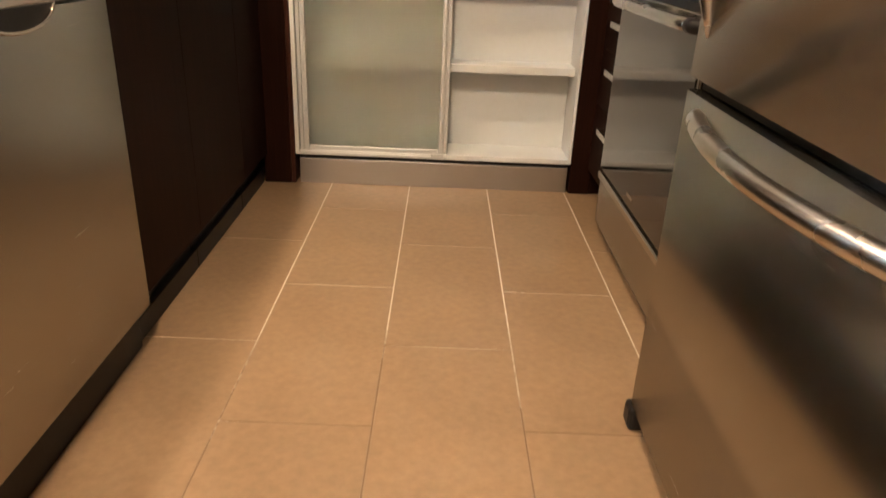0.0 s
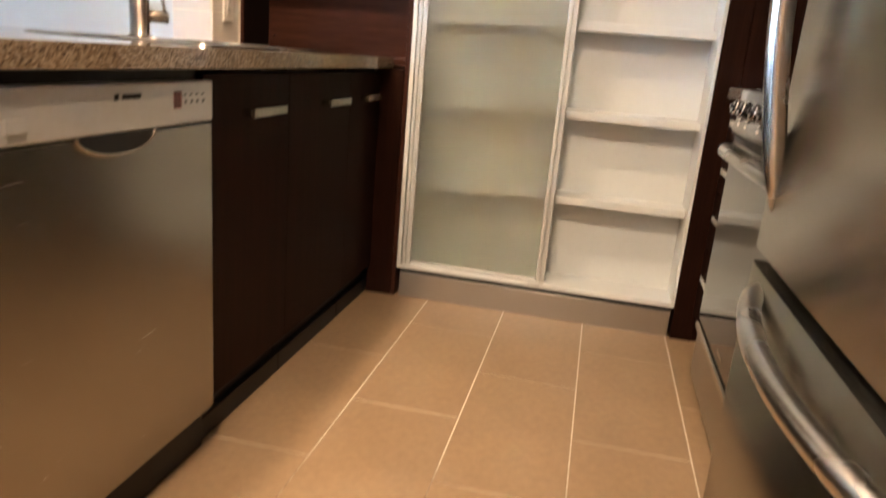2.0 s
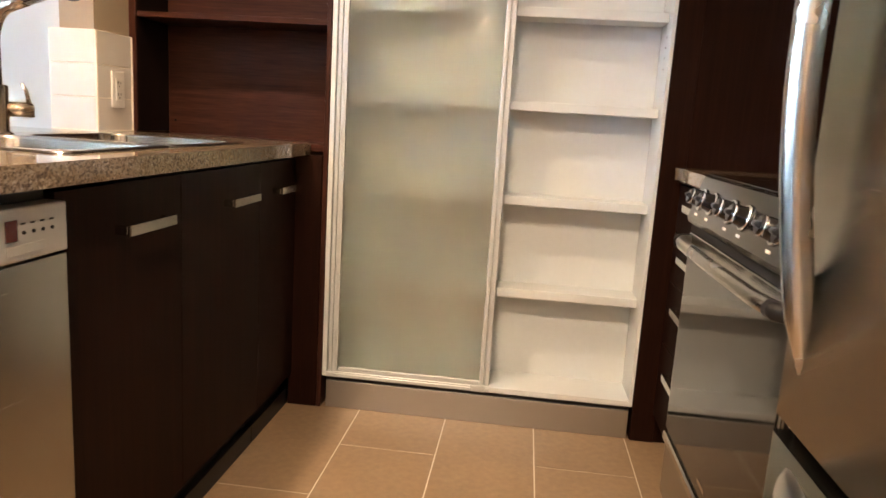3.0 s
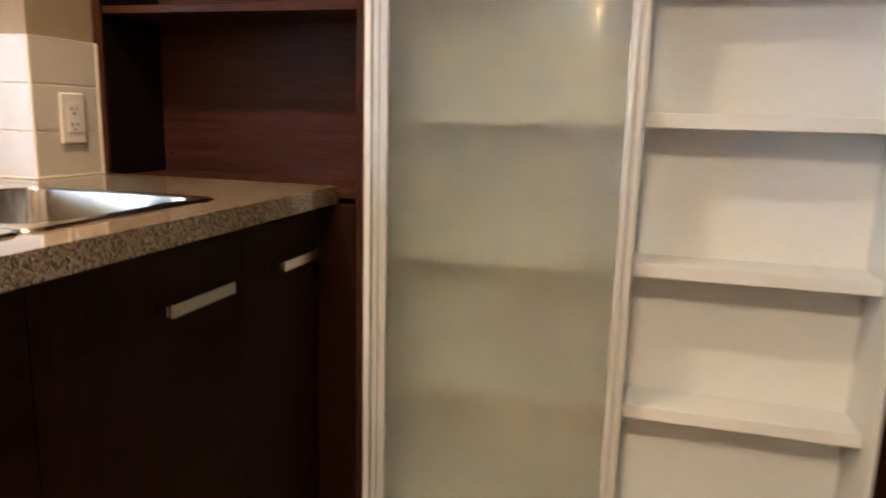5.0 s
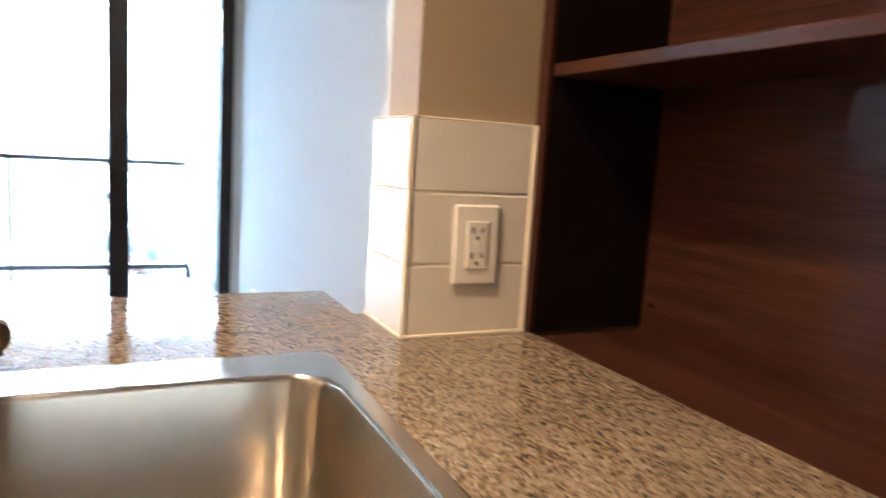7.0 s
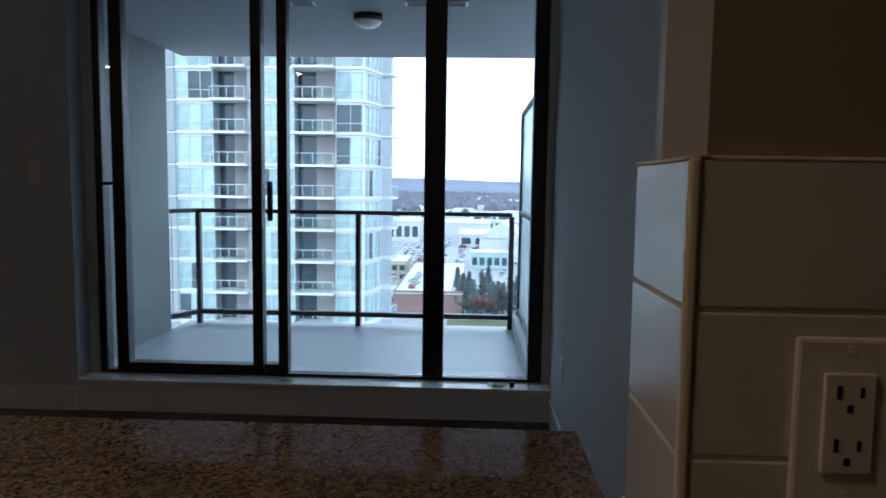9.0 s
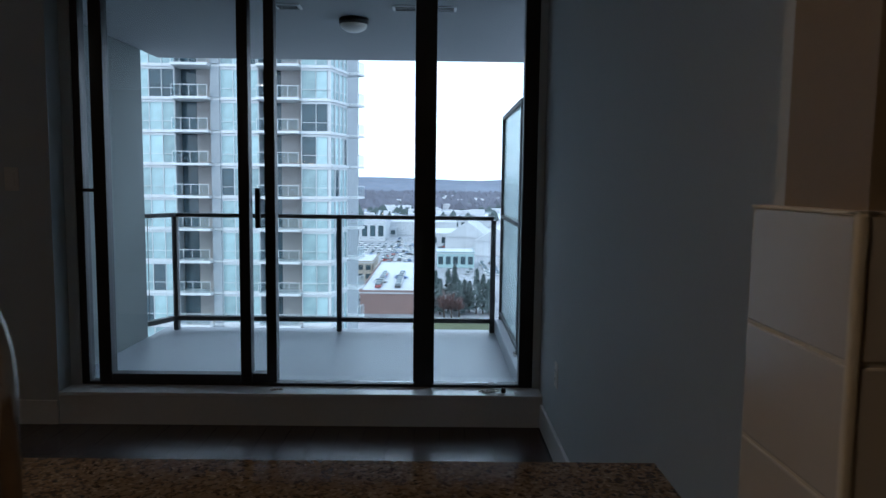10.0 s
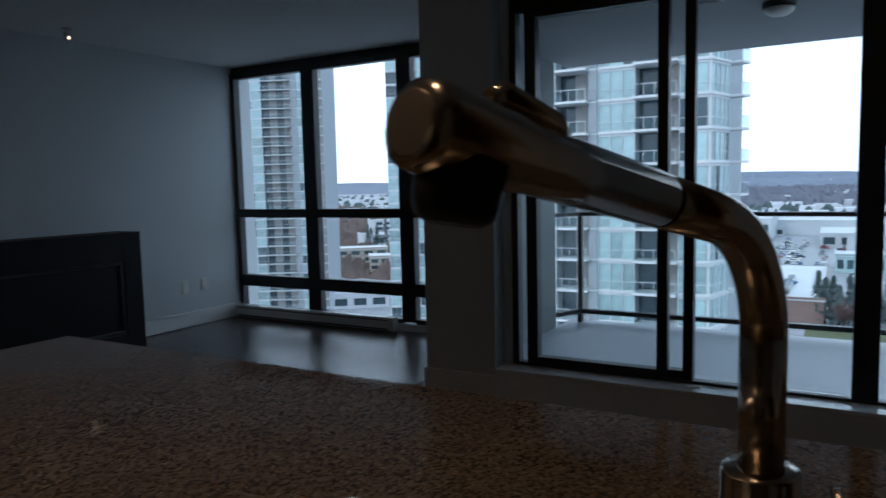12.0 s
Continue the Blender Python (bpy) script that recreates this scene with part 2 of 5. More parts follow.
# ---- building blocks ----
ORIGIN = {}


def box(bm, a, b, bevel=0.0, segments=2):
    """A box between two corners, with rounded edges."""
    lo = [min(p, q) for p, q in zip(a, b)]
    hi = [max(p, q) for p, q in zip(a, b)]
    vs = [bm.verts.new((x, y, z)) for x in (lo[0], hi[0]) for y in (lo[1], hi[1]) for z in (lo[2], hi[2])]
    fs = [bm.faces.new([vs[i] for i in q]) for q in ((0, 1, 3, 2), (4, 6, 7, 5), (0, 4, 5, 1), (2, 3, 7, 6), (0, 2, 6, 4), (1, 5, 7, 3))]
    if bevel:
        edges = list({e for f in fs for e in f.edges})
        bmesh.ops.bevel(bm, geom=edges, offset=bevel, segments=segments, affect="EDGES", profile=0.5)
    return vs


def boxes(*items, bevel=0.0):
    bm = bmesh.new()
    for a, b in items:
        box(bm, a, b, bevel)
    return bm


def ring_tube(bm, path, radius, sides=12, caps=True):
    """A tube along a list of points; radius may be one number or one for each point."""
    pts = [Vector(p) for p in path]
    rad = radius if isinstance(radius, (list, tuple)) else [radius] * len(pts)
    rings, side = [], None
    for i, p in enumerate(pts):
        d = (pts[min(i + 1, len(pts) - 1)] - pts[max(i - 1, 0)]).normalized()
        if side is None:
            side = d.orthogonal().normalized()
        side = (side - d * side.dot(d)).normalized()
        up = d.cross(side)
        rings.append([bm.verts.new(p + rad[i] * (math.cos(u) * side + math.sin(u) * up)) for u in (2 * math.pi * j / sides for j in range(sides))])
    for r, s in zip(rings, rings[1:]):
        for j in range(sides):
            f = bm.faces.new((r[j], r[(j + 1) % sides], s[(j + 1) % sides], s[j]))
            f.smooth = True
    if caps:
        bm.faces.new(rings[0][::-1])
        bm.faces.new(rings[-1])


def tube(path, radius, sides=12):
    bm = bmesh.new()
    ring_tube(bm, path, radius, sides)
    return bm


def lathe(profile, at, axis="z", sides=24):
    """A turned shape: profile of (radius, height) round an axis through at."""
    bm = bmesh.new()
    at = Vector(at)
    rings = []
    for r, h in profile:
        ring = []
        for j in range(sides):
            u = 2 * math.pi * j / sides
            p = {"z": (r * math.cos(u), r * math.sin(u), h), "x": (h, r * math.cos(u), r * math.sin(u)), "y": (r * math.sin(u), h, r * math.cos(u))}[axis]
            ring.append(bm.verts.new(at + Vector(p)))
        rings.append(ring)
    for r, s in zip(rings, rings[1:]):
        for j in range(sides):
            bm.faces.new((r[j], r[(j + 1) % sides], s[(j + 1) % sides], s[j])).smooth = True
    bm.faces.new(rings[0][::-1])
    bm.faces.new(rings[-1])
    return bm


def prism(bm, outline, lo, hi, axis="z"):
    """An outline of (u, v) pushed out along an axis."""
    def put(u, v, w):
        return {"z": (u, v, w), "x": (w, u, v), "y": (u, w, v)}[axis]
    a = [bm.verts.new(put(u, v, lo)) for u, v in outline]
    b = [bm.verts.new(put(u, v, hi)) for u, v in outline]
    bm.faces.new(a[::-1])
    bm.faces.new(b)
    n = len(a)
    for i in range(n):
        bm.faces.new((a[i], a[(i + 1) % n], b[(i + 1) % n], b[i]))


def mesh_of(bm, name, material):
    bmesh.ops.recalc_face_normals(bm, faces=bm.faces)
    me = bpy.data.meshes.new(name)
    bm.to_mesh(me)
    bm.free()
    me.materials.append(material)
    return me


def thing(name, at, label, category, group="", kind=""):
    ob = new(name)
    ob.empty_display_size = 0.1
    ob.location = at
    ORIGIN[ob] = Vector(at)
    return tagged(ob, label, category, group, kind)


def part(name, bm, material, parent, label=""):
    """One mesh under a thing or a part, given in the place's own coordinates."""
    o = ORIGIN[parent]
    bmesh.ops.translate(bm, verts=bm.verts, vec=-o)
    ob = new(name, mesh_of(bm, name, material))
    ob.parent = parent
    ORIGIN[ob] = o
    return tagged(ob, label)


def solid(name, bm, material, label, category, kind="", group=""):
    """A thing that is one mesh."""
    c = Vector((0, 0, 0))
    for v in bm.verts:
        c += v.co
    c /= max(1, len(bm.verts))
    c.z = min(v.co.z for v in bm.verts)
    bmesh.ops.translate(bm, verts=bm.verts, vec=-c)
    ob = new(name, mesh_of(bm, name, material))
    ob.location = c
    ORIGIN[ob] = c
    return tagged(ob, label, category, group, kind)


def wall(name, material, label, *items):
    return solid(name, boxes(*items), material, label, "wall", "structure")


# ---- levels of the flat ----
TOP, COUNTER = 2.41, 0.92
PANTRY_Y = 2.625
WIN_X, FAR_X, LIV_Y0, LIV_Y1 = -4.275, -5.655, -3.205, 2.697
RIGHT_X = 1.16

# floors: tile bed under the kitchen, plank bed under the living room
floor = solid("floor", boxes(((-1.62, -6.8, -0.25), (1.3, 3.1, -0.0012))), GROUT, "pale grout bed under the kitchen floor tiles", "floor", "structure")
floor_living = solid("floor_living", boxes(((-5.7, -6.8, -0.25), (-1.622, 2.72, -0.003))), BLACK, "dark bed under the living room floor planks", "floor", "structure")

ceiling = solid("ceiling", boxes(((-5.9, -6.9, TOP), (1.4, 3.2, TOP + 0.2))), CEILING, "flat white painted ceiling", "ceiling", "structure")
wall("wall_east", WALL_BEIGE, "beige painted kitchen wall behind the appliances", ((RIGHT_X, -6.7, -0.25), (RIGHT_X + 0.2, 3.1, TOP)))
wall("wall_south", WALL_GREY, "grey-blue painted living room wall with white baseboard", ((-5.9, LIV_Y0 - 0.2, -0.25), (-1.8, LIV_Y0, TOP)))
wall("wall_hall_west", WALL_BEIGE, "beige painted hall wall", ((-2.0, -6.7, -0.25), (-1.8, LIV_Y0 - 0.2, TOP)))
wall("wall_hall_end", WALL_BEIGE, "beige painted end wall of the hall", ((-2.0, -6.9, -0.25), (RIGHT_X + 0.2, -6.7, TOP)))
wall("wall_north", WALL_GREY, "grey-blue painted side wall of the living room", ((-4.5, LIV_Y1, -0.25), (-1.39, LIV_Y1 + 0.25, TOP)))
wall("wall_pantry", WALL_BEIGE, "beige wall closing the niche and pantry from behind", ((-1.39, 3.0, -0.25), (RIGHT_X, 3.2, TOP)))
wall("wall_fridge", WALL_BEIGE, "beige partition wall beside the fridge", ((0.60, -1.4, 0), (RIGHT_X, 0.415, TOP)))
wall("wall_pier", WALL_BEIGE, "beige painted wall end above the sink counter", ((-1.375, 2.432, 0), (-1.262, 3.0, TOP)))
wall("wall_pier_back", WALL_GREY, "grey-blue living side of the wall end", ((-1.392, 2.432, 0), (-1.375, LIV_Y1, TOP)))
wall("wall_column", WALL_GREY, "grey painted column between two windows", ((WIN_X, -0.234, 0), (-4.62, 0.232, TOP)))
wall("wall_return", RENDER, "grey painted wall between living room bay and balcony", ((-4.62, -0.234, -0.25), (-6.08, -0.06, 2.6)))
wall("wall_window_head", WALL_GREY, "grey wall strip above the balcony door", ((WIN_X - 0.02, 0.233, 2.30), (-4.52, LIV_Y1, TOP)))
wall("wall_bay_head", FRAME, "black head beam over the corner window", ((FAR_X, LIV_Y0, 2.36), (FAR_X - 0.18, -0.234, TOP)))
wall("wall_sill_curb", TRIM, "white painted curb under the balcony door", ((WIN_X, 0.233, 0), (-4.52, LIV_Y1, 0.148)))

solid("window_sill", boxes(((WIN_X + 0.012, 0.235, 0.149), (-4.47, LIV_Y1 - 0.002, 0.170)), bevel=0.004), SILL, "white painted board on the balcony door curb", "window sill", "structure")
BB = dict(bevel=0.004)
solid("baseboard", boxes(((-4.27, LIV_Y1 - 0.016, 0), (-1.395, LIV_Y1 - 0.001, 0.125)), **BB), TRIM, "white painted baseboard along the side wall", "baseboard", "structure")
solid("baseboard", boxes(((FAR_X, LIV_Y0 + 0.001, 0), (-4.40, LIV_Y0 + 0.017, 0.135)), **BB), TRIM, "white painted baseboard beside the fireplace", "baseboard", "structure")
solid("baseboard", boxes(((WIN_X + 0.001, -0.250, 0), (WIN_X + 0.016, 0.232, 0.125)), **BB), TRIM, "grey painted baseboard round the column", "baseboard", "structure")
solid("baseboard", boxes(((WIN_X, -0.250, 0), (-5.6, -0.236, 0.125)), **BB), TRIM, "white baseboard on the bay return", "baseboard", "structure")


# ---- kitchen: pantry ----
def pantry():
    t = thing("pantry_cabinet", (-0.03, PANTRY_Y, 0), "tall built-in pantry with white shelves and a frosted sliding door", "pantry")
    x0, x1, back, f = -0.553, 0.487, 2.80, PANTRY_Y
    top = 2.25
    part("back_panel", boxes(((x0 - 0.0, back, 0.115), (x1, back + 0.016, top))), MELAMINE, t)
    part("side_panel", boxes(((x0 - 0.016, f, 0.115), (x0, back, top)), bevel=0.0015), MELAMINE, t)
    part("side_panel", boxes(((x1, f, 0.115), (x1 + 0.012, back, top)), bevel=0.0015), MELAMINE, t)
    part("bottom_shelf", boxes(((x0, f, 0.115), (x1, back, 0.135)), bevel=0.002), MELAMINE, t)
    part("top_panel", boxes(((x0, f, top - 0.02), (x1, back, top)), bevel=0.002), MELAMINE, t)
    for z in (0.442, 0.758, 1.067, 1.360, 1.660, 1.95):
        part("shelf", boxes(((x0 + 0.001, f + 0.056, z), (x1 - 0.001, back - 0.001, z + 0.030)), bevel=0.002), MELAMINE, t)
    # black strip gives the gap above the plinth its shade
    part("shadow_gap", boxes(((x0 - 0.002, f + 0.012, 0.0995), (x1 + 0.004, f + 0.03, 0.1145))), BLACK, t)
    part("plinth", boxes(((x0 - 0.002, f + 0.005, 0.0), (x1 + 0.004, f + 0.03, 0.099)), bevel=0.002), PLINTH, t, "brushed steel plinth under the pantry")
    part("lower_rail", boxes(((x0, f - 0.004, 0.116), (0.02, f + 0.018, 0.128)), bevel=0.002), ALU, t)
    d0, d1, z0, z1, y0 = x0 + 0.004, 0.012, 0.130, 2.22, f + 0.002
    pane = part("sliding_door", boxes(((d0 + 0.03, y0 + 0.008, z0 + 0.02), (d1 - 0.028, y0 + 0.013, z1 - 0.02))), FROST, t, "frosted glass sliding door in an aluminium frame")
    for a, b in ((d0, d0 + 0.014), (d0 + 0.018, d0 + 0.034)):
        part("frame_stile", boxes(((a, y0, z0), (b, y0 + 0.02, z1)), bevel=0.003), ALU, pane)
    for a, b, dy in ((d1 - 0.030, d1 - 0.014, 0.0), (d1 - 0.012, d1 + 0.004, 0.006)):
        part("frame_stile", boxes(((a, y0 + dy, z0 - 0.004), (b, y0 + dy + 0.02, z1)), bevel=0.003), ALU, pane)
    part("frame_groove", boxes(((d0 + 0.0135, y0 + 0.006, z0), (d0 + 0.0185, y0 + 0.018, z1))), ALU, pane)
    part("frame_groove", boxes(((d1 - 0.0145, y0 + 0.007, z0), (d1 - 0.0115, y0 + 0.018, z1))), ALU, pane)
    part("frame_rail", boxes(((d0 + 0.034, y0 + 0.002, z0), (d1 - 0.03, y0 + 0.018, z0 + 0.022)), bevel=0.003), ALU, pane)
    part("frame_rail", boxes(((d0 + 0.034, y0 + 0.002, z1 - 0.022), (d1 - 0.03, y0 + 0.018, z1)), bevel=0.003), ALU, pane)
    part("guide_block", boxes(((-0.045, f - 0.008, 0.116), (0.004, f + 0.001, 0.140)), bevel=0.003), ALU, pane)
    # shelf pin holes in the side panel
    for z in (1.22, 1.254, 1.286, 1.318):
        part("pin_hole", lathe([(0.0025, 0.0), (0.0025, 0.0012)], (x1 - 0.0012, f + 0.07, z), "x", 8), BLACK, t)


pantry()
t = thing("pantry_surround", (0.0, PANTRY_Y, 0), "dark espresso wood panels framing the pantry and niche", "cabinet panel")
part("stile", boxes(((-0.586, PANTRY_Y - 0.004, 0), (-0.5705, 3.0, TOP - 0.01)), bevel=0.002), WALNUT_V, t)
part("stile_foot", boxes(((-0.69, PANTRY_Y - 0.006, 0), (-0.5875, PANTRY_Y + 0.014, 0.88)), bevel=0.002), ESPRESSO, t)
part("end_panel", boxes(((0.5005, PANTRY_Y - 0.006, 0), (0.578, PANTRY_Y + 0.35, TOP - 0.01)), bevel=0.002), ESPRESSO, t)
part("tall_panel", boxes(((0.5785, PANTRY_Y, 0), (RIGHT_X - 0.002, PANTRY_Y + 0.03, TOP - 0.01)), bevel=0.002), ESPRESSO, t)
part("fascia", boxes(((-0.5695, PANTRY_Y, 2.252), (0.4995, PANTRY_Y + 0.02, TOP - 0.01)), bevel=0.002), ESPRESSO, t)


def niche():
    t = thing("open_shelf_niche", (-0.92, 2.63, 0), "open dark walnut shelf niche behind the counter", "shelf unit")
    x0, x1, f, back = -1.257, -0.5865, 2.622, 2.832
    part("side_panel", boxes(((x0 - 0.002, f - 0.004, COUNTER + 0.002), (x0 + 0.022, f + 0.004, TOP - 0.01)), bevel=0.0015), WALNUT_V, t)
    # inner face of the side panel, its shade painted in as near-black
    part("side_lining", boxes(((x0 - 0.002, f + 0.0042, COUNTER + 0.002), (x0 + 0.022, back, TOP - 0.01))), NICHE_SHADE, t, "inner side of the niche, shade put into its near-black colour")
    part("back_panel", boxes(((x0 + 0.0225, back, 0.9), (x1 - 0.0005, back + 0.016, TOP - 0.01))), WALNUT, t)
    part("base_board", boxes(((x0 + 0.0225, 2.6325, 0.892), (x1 - 0.0005, back - 0.0005, 0.916)), bevel=0.002), WALNUT, t)
    for z in (1.297, 1.63, 1.96):
        part("shelf", boxes(((x0 + 0.0225, f + 0.004, z), (x1 - 0.0005, back - 0.0005, z + 0.018)), bevel=0.002), WALNUT, t)
    part("shelf_pin", lathe([(0.004, 0), (0.004, 0.004), (0.002, 0.006)], (x0 + 0.05, back - 0.006, 0.962), "y", 10), CHROME, t, "small metal shelf pin")


niche()


# ---- kitchen: sink counter ----
def bar_handle(parent, y0, y1, z, x, toward, name="handle"):
    """A flat bar on two legs; toward is +1 where it stands out to +x."""
    s = toward
    bm = boxes(((x + s * 0.024, y0, z - 0.0105), (x + s * 0.032, y1, z + 0.0105)), bevel=0.0015)
    for y in (y0, y1 - 0.010):
        box(bm, (x, y, z - 0.0085), (x + s * 0.025, y + 0.010, z + 0.0085), 0.001)
    return part(name, bm, SATIN, parent, "flat satin nickel bar handle")


def base_cabinet(y0, y1, handle=None, label="dark espresso base cabinet under the granite counter", inside=0.878):
    t = thing("base_cabinet", (-1.0, (y0 + y1) / 2, 0), label, "cabinet", "sink counter cabinets")
    part("body", boxes(((-1.30, y0 + 0.001, 0.11), (-0.698, y1 - 0.001, inside))), ESPRESSO, t)
    d = part("door", boxes(((-0.696, y0 + 0.0008, 0.115), (-0.676, y1 - 0.0008, 0.866)), bevel=0.0008), ESPRESSO, t)
    if handle:
        bar_handle(d, handle[0], handle[1], 0.778, -0.676, 1)
    part("plinth", boxes(((-0.73, y0 + 0.001, 0.0), (-0.712, y1 - 0.001, 0.108)), bevel=0.001), BLACK, t)
    part("plinth_strip", boxes(((-0.7115, y0 + 0.001, 0.0), (-0.694, y1 - 0.001, 0.058)), bevel=0.002), BLACK, t)
    return t


base_cabinet(0.455, 0.795, None, "dark espresso end cabinet of the counter")
base_cabinet(1.408, 1.83, (1.575, 1.752), inside=0.69)
base_cabinet(1.83, 2.30, (2.055, 2.229), inside=0.69)
base_cabinet(2.30, 2.615, (2.405, 2.555))
solid("counter_back_panel", boxes(((-1.32, 0.455, 0), (-1.301, 2.43, 0.878)), bevel=0.001), ESPRESSO, "dark wood back panel of the counter facing the living room", "cabinet panel")
solid("counter_end_panel", boxes(((-1.32, 0.43, 0), (-0.68, 0.454, 0.878)), bevel=0.001), ESPRESSO, "dark wood end panel of the counter", "cabinet panel")


def rounded(cx, cy, hx, hy, r, n=6):
    pts = []
    for sx, sy, a0 in ((1, 1, 0), (-1, 1, 90), (-1, -1, 180), (1, -1, 270)):
        for i in range(n + 1):
            a = radians(a0 + 90 * i / n)
            pts.append((cx + sx * (hx - r) + r * math.cos(a), cy + sy * (hy - r) + r * math.sin(a)))
    return pts


SINK_X0, SINK_X1, SINK_Y0, SINK_Y1 = -1.208, -0.718, 1.50, 2.304


def countertop():
    """Granite slab with the sink cut out, and a notch round the wall end."""
    bm = bmesh.new()
    z0, z1, xf, xb = 0.881, COUNTER, -0.632, -1.585
    a, b, c, d = SINK_X0 + 0.012, SINK_X1 - 0.012, SINK_Y0 + 0.012, SINK_Y1 - 0.012
    xs, ys = (xb, -1.404, -1.262, a, b, xf), (0.44, c, d, 2.402, 2.4190, 2.629)
    xs = sorted(set(xs))
    keep = set()
    for i in range(len(xs) - 1):
        for j in range(len(ys) - 1):
            mx, my = (xs[i] + xs[i + 1]) / 2, (ys[j] + ys[j + 1]) / 2
            if (a < mx < b and c < my < d) or (mx < -1.404 and my > 2.402) or (mx < -1.262 and my > 2.4190):
                continue
            keep.add((i, j))
    v = {}

    def at(i, j, z):
        if (i, j, z) not in v:
            v[i, j, z] = bm.verts.new((xs[i], ys[j], z))
        return v[i, j, z]

    for i, j in keep:
        bm.faces.new([at(*p, z1) for p in ((i, j), (i + 1, j), (i + 1, j + 1), (i, j + 1))])
        bm.faces.new([at(*p, z0) for p in ((i, j + 1), (i + 1, j + 1), (i + 1, j), (i, j))])
        for (p, q, n) in (((i, j), (i + 1, j), (i, j - 1)), ((i + 1, j), (i + 1, j + 1), (i + 1, j)), ((i + 1, j + 1), (i, j + 1), (i, j + 1)), ((i, j + 1), (i, j), (i - 1, j))):
            if n not in keep:
                bm.faces.new((at(*p, z0), at(*q, z0), at(*q, z1), at(*p, z1)))
    edges = [e for e in bm.edges if len(e.link_faces) == 2 and e.calc_face_angle(0) > 1.0]
    bmesh.ops.bevel(bm, geom=edges, offset=0.004, segments=2, affect="EDGES", profile=0.5)
    return solid("granite_countertop", bm, GRANITE, "polished brown speckled granite countertop with a sink cut-out", "countertop")


countertop()


def sink():
    t = thing("double_sink", (-1.0, 1.9, COUNTER), "stainless steel double bowl sink set in granite", "sink")
    split = 1.885
    for y0, y1 in ((SINK_Y0, split), (split, SINK_Y1)):
        bm = bmesh.new()
        cx, cy, hx, hy = (SINK_X0 + SINK_X1) / 2, (y0 + y1) / 2, (SINK_X1 - SINK_X0) / 2, (y1 - y0) / 2
        far, near = -1.124, -0.744
        bx, bhx = (far + near) / 2, (near - far) / 2
        bhy = hy - 0.026
        z = COUNTER + 0.0025
        spec = [(cx, cy, hx, hy, 0.03, COUNTER + 0.0008), (cx, cy, hx - 0.003, hy - 0.002, 0.03, z + 0.0015), (cx, cy, hx - 0.007, hy - 0.004, 0.03, z + 0.0018),
                (bx, cy, bhx + 0.006, bhy + 0.006, 0.068, z + 0.0018), (bx, cy, bhx + 0.003, bhy + 0.003, 0.065, z + 0.0022), (bx, cy, bhx + 0.001, bhy + 0.001, 0.062, z + 0.0008),
                (bx, cy, bhx, bhy, 0.061, z - 0.002), (bx, cy, bhx - 0.0004, bhy - 0.0004, 0.061, z - 0.006), (bx, cy, bhx - 0.003, bhy - 0.003, 0.06, z - 0.03), (bx, cy, bhx - 0.010, bhy - 0.010, 0.058, z - 0.14),
                (bx, cy, bhx - 0.016, bhy - 0.016, 0.055, z - 0.180), (bx, cy, bhx - 0.030, bhy - 0.030, 0.05, z - 0.196), (bx, cy, bhx - 0.05, bhy - 0.05, 0.05, z - 0.200), (bx, cy, 0.05, 0.05, 0.045, z - 0.205)]
        rings = [[bm.verts.new((px, py, zz)) for px, py in rounded(ax, ay, ex, ey, r)] for ax, ay, ex, ey, r, zz in spec]
        for p, q in zip(rings, rings[1:]):
            for i in range(len(p)):
                bm.faces.new((p[i], p[(i + 1) % len(p)], q[(i + 1) % len(p)], q[i])).smooth = True
        bm.faces.new(rings[-1])
        bowl = part("bowl", bm, STEEL_H, t)
        part("drain", lathe([(0.047, 0), (0.047, 0.003), (0.036, 0.004), (0.03, 0.001)], (bx, cy, z - 0.2045)), CHROME, bowl, "round chrome drain strainer")


sink()


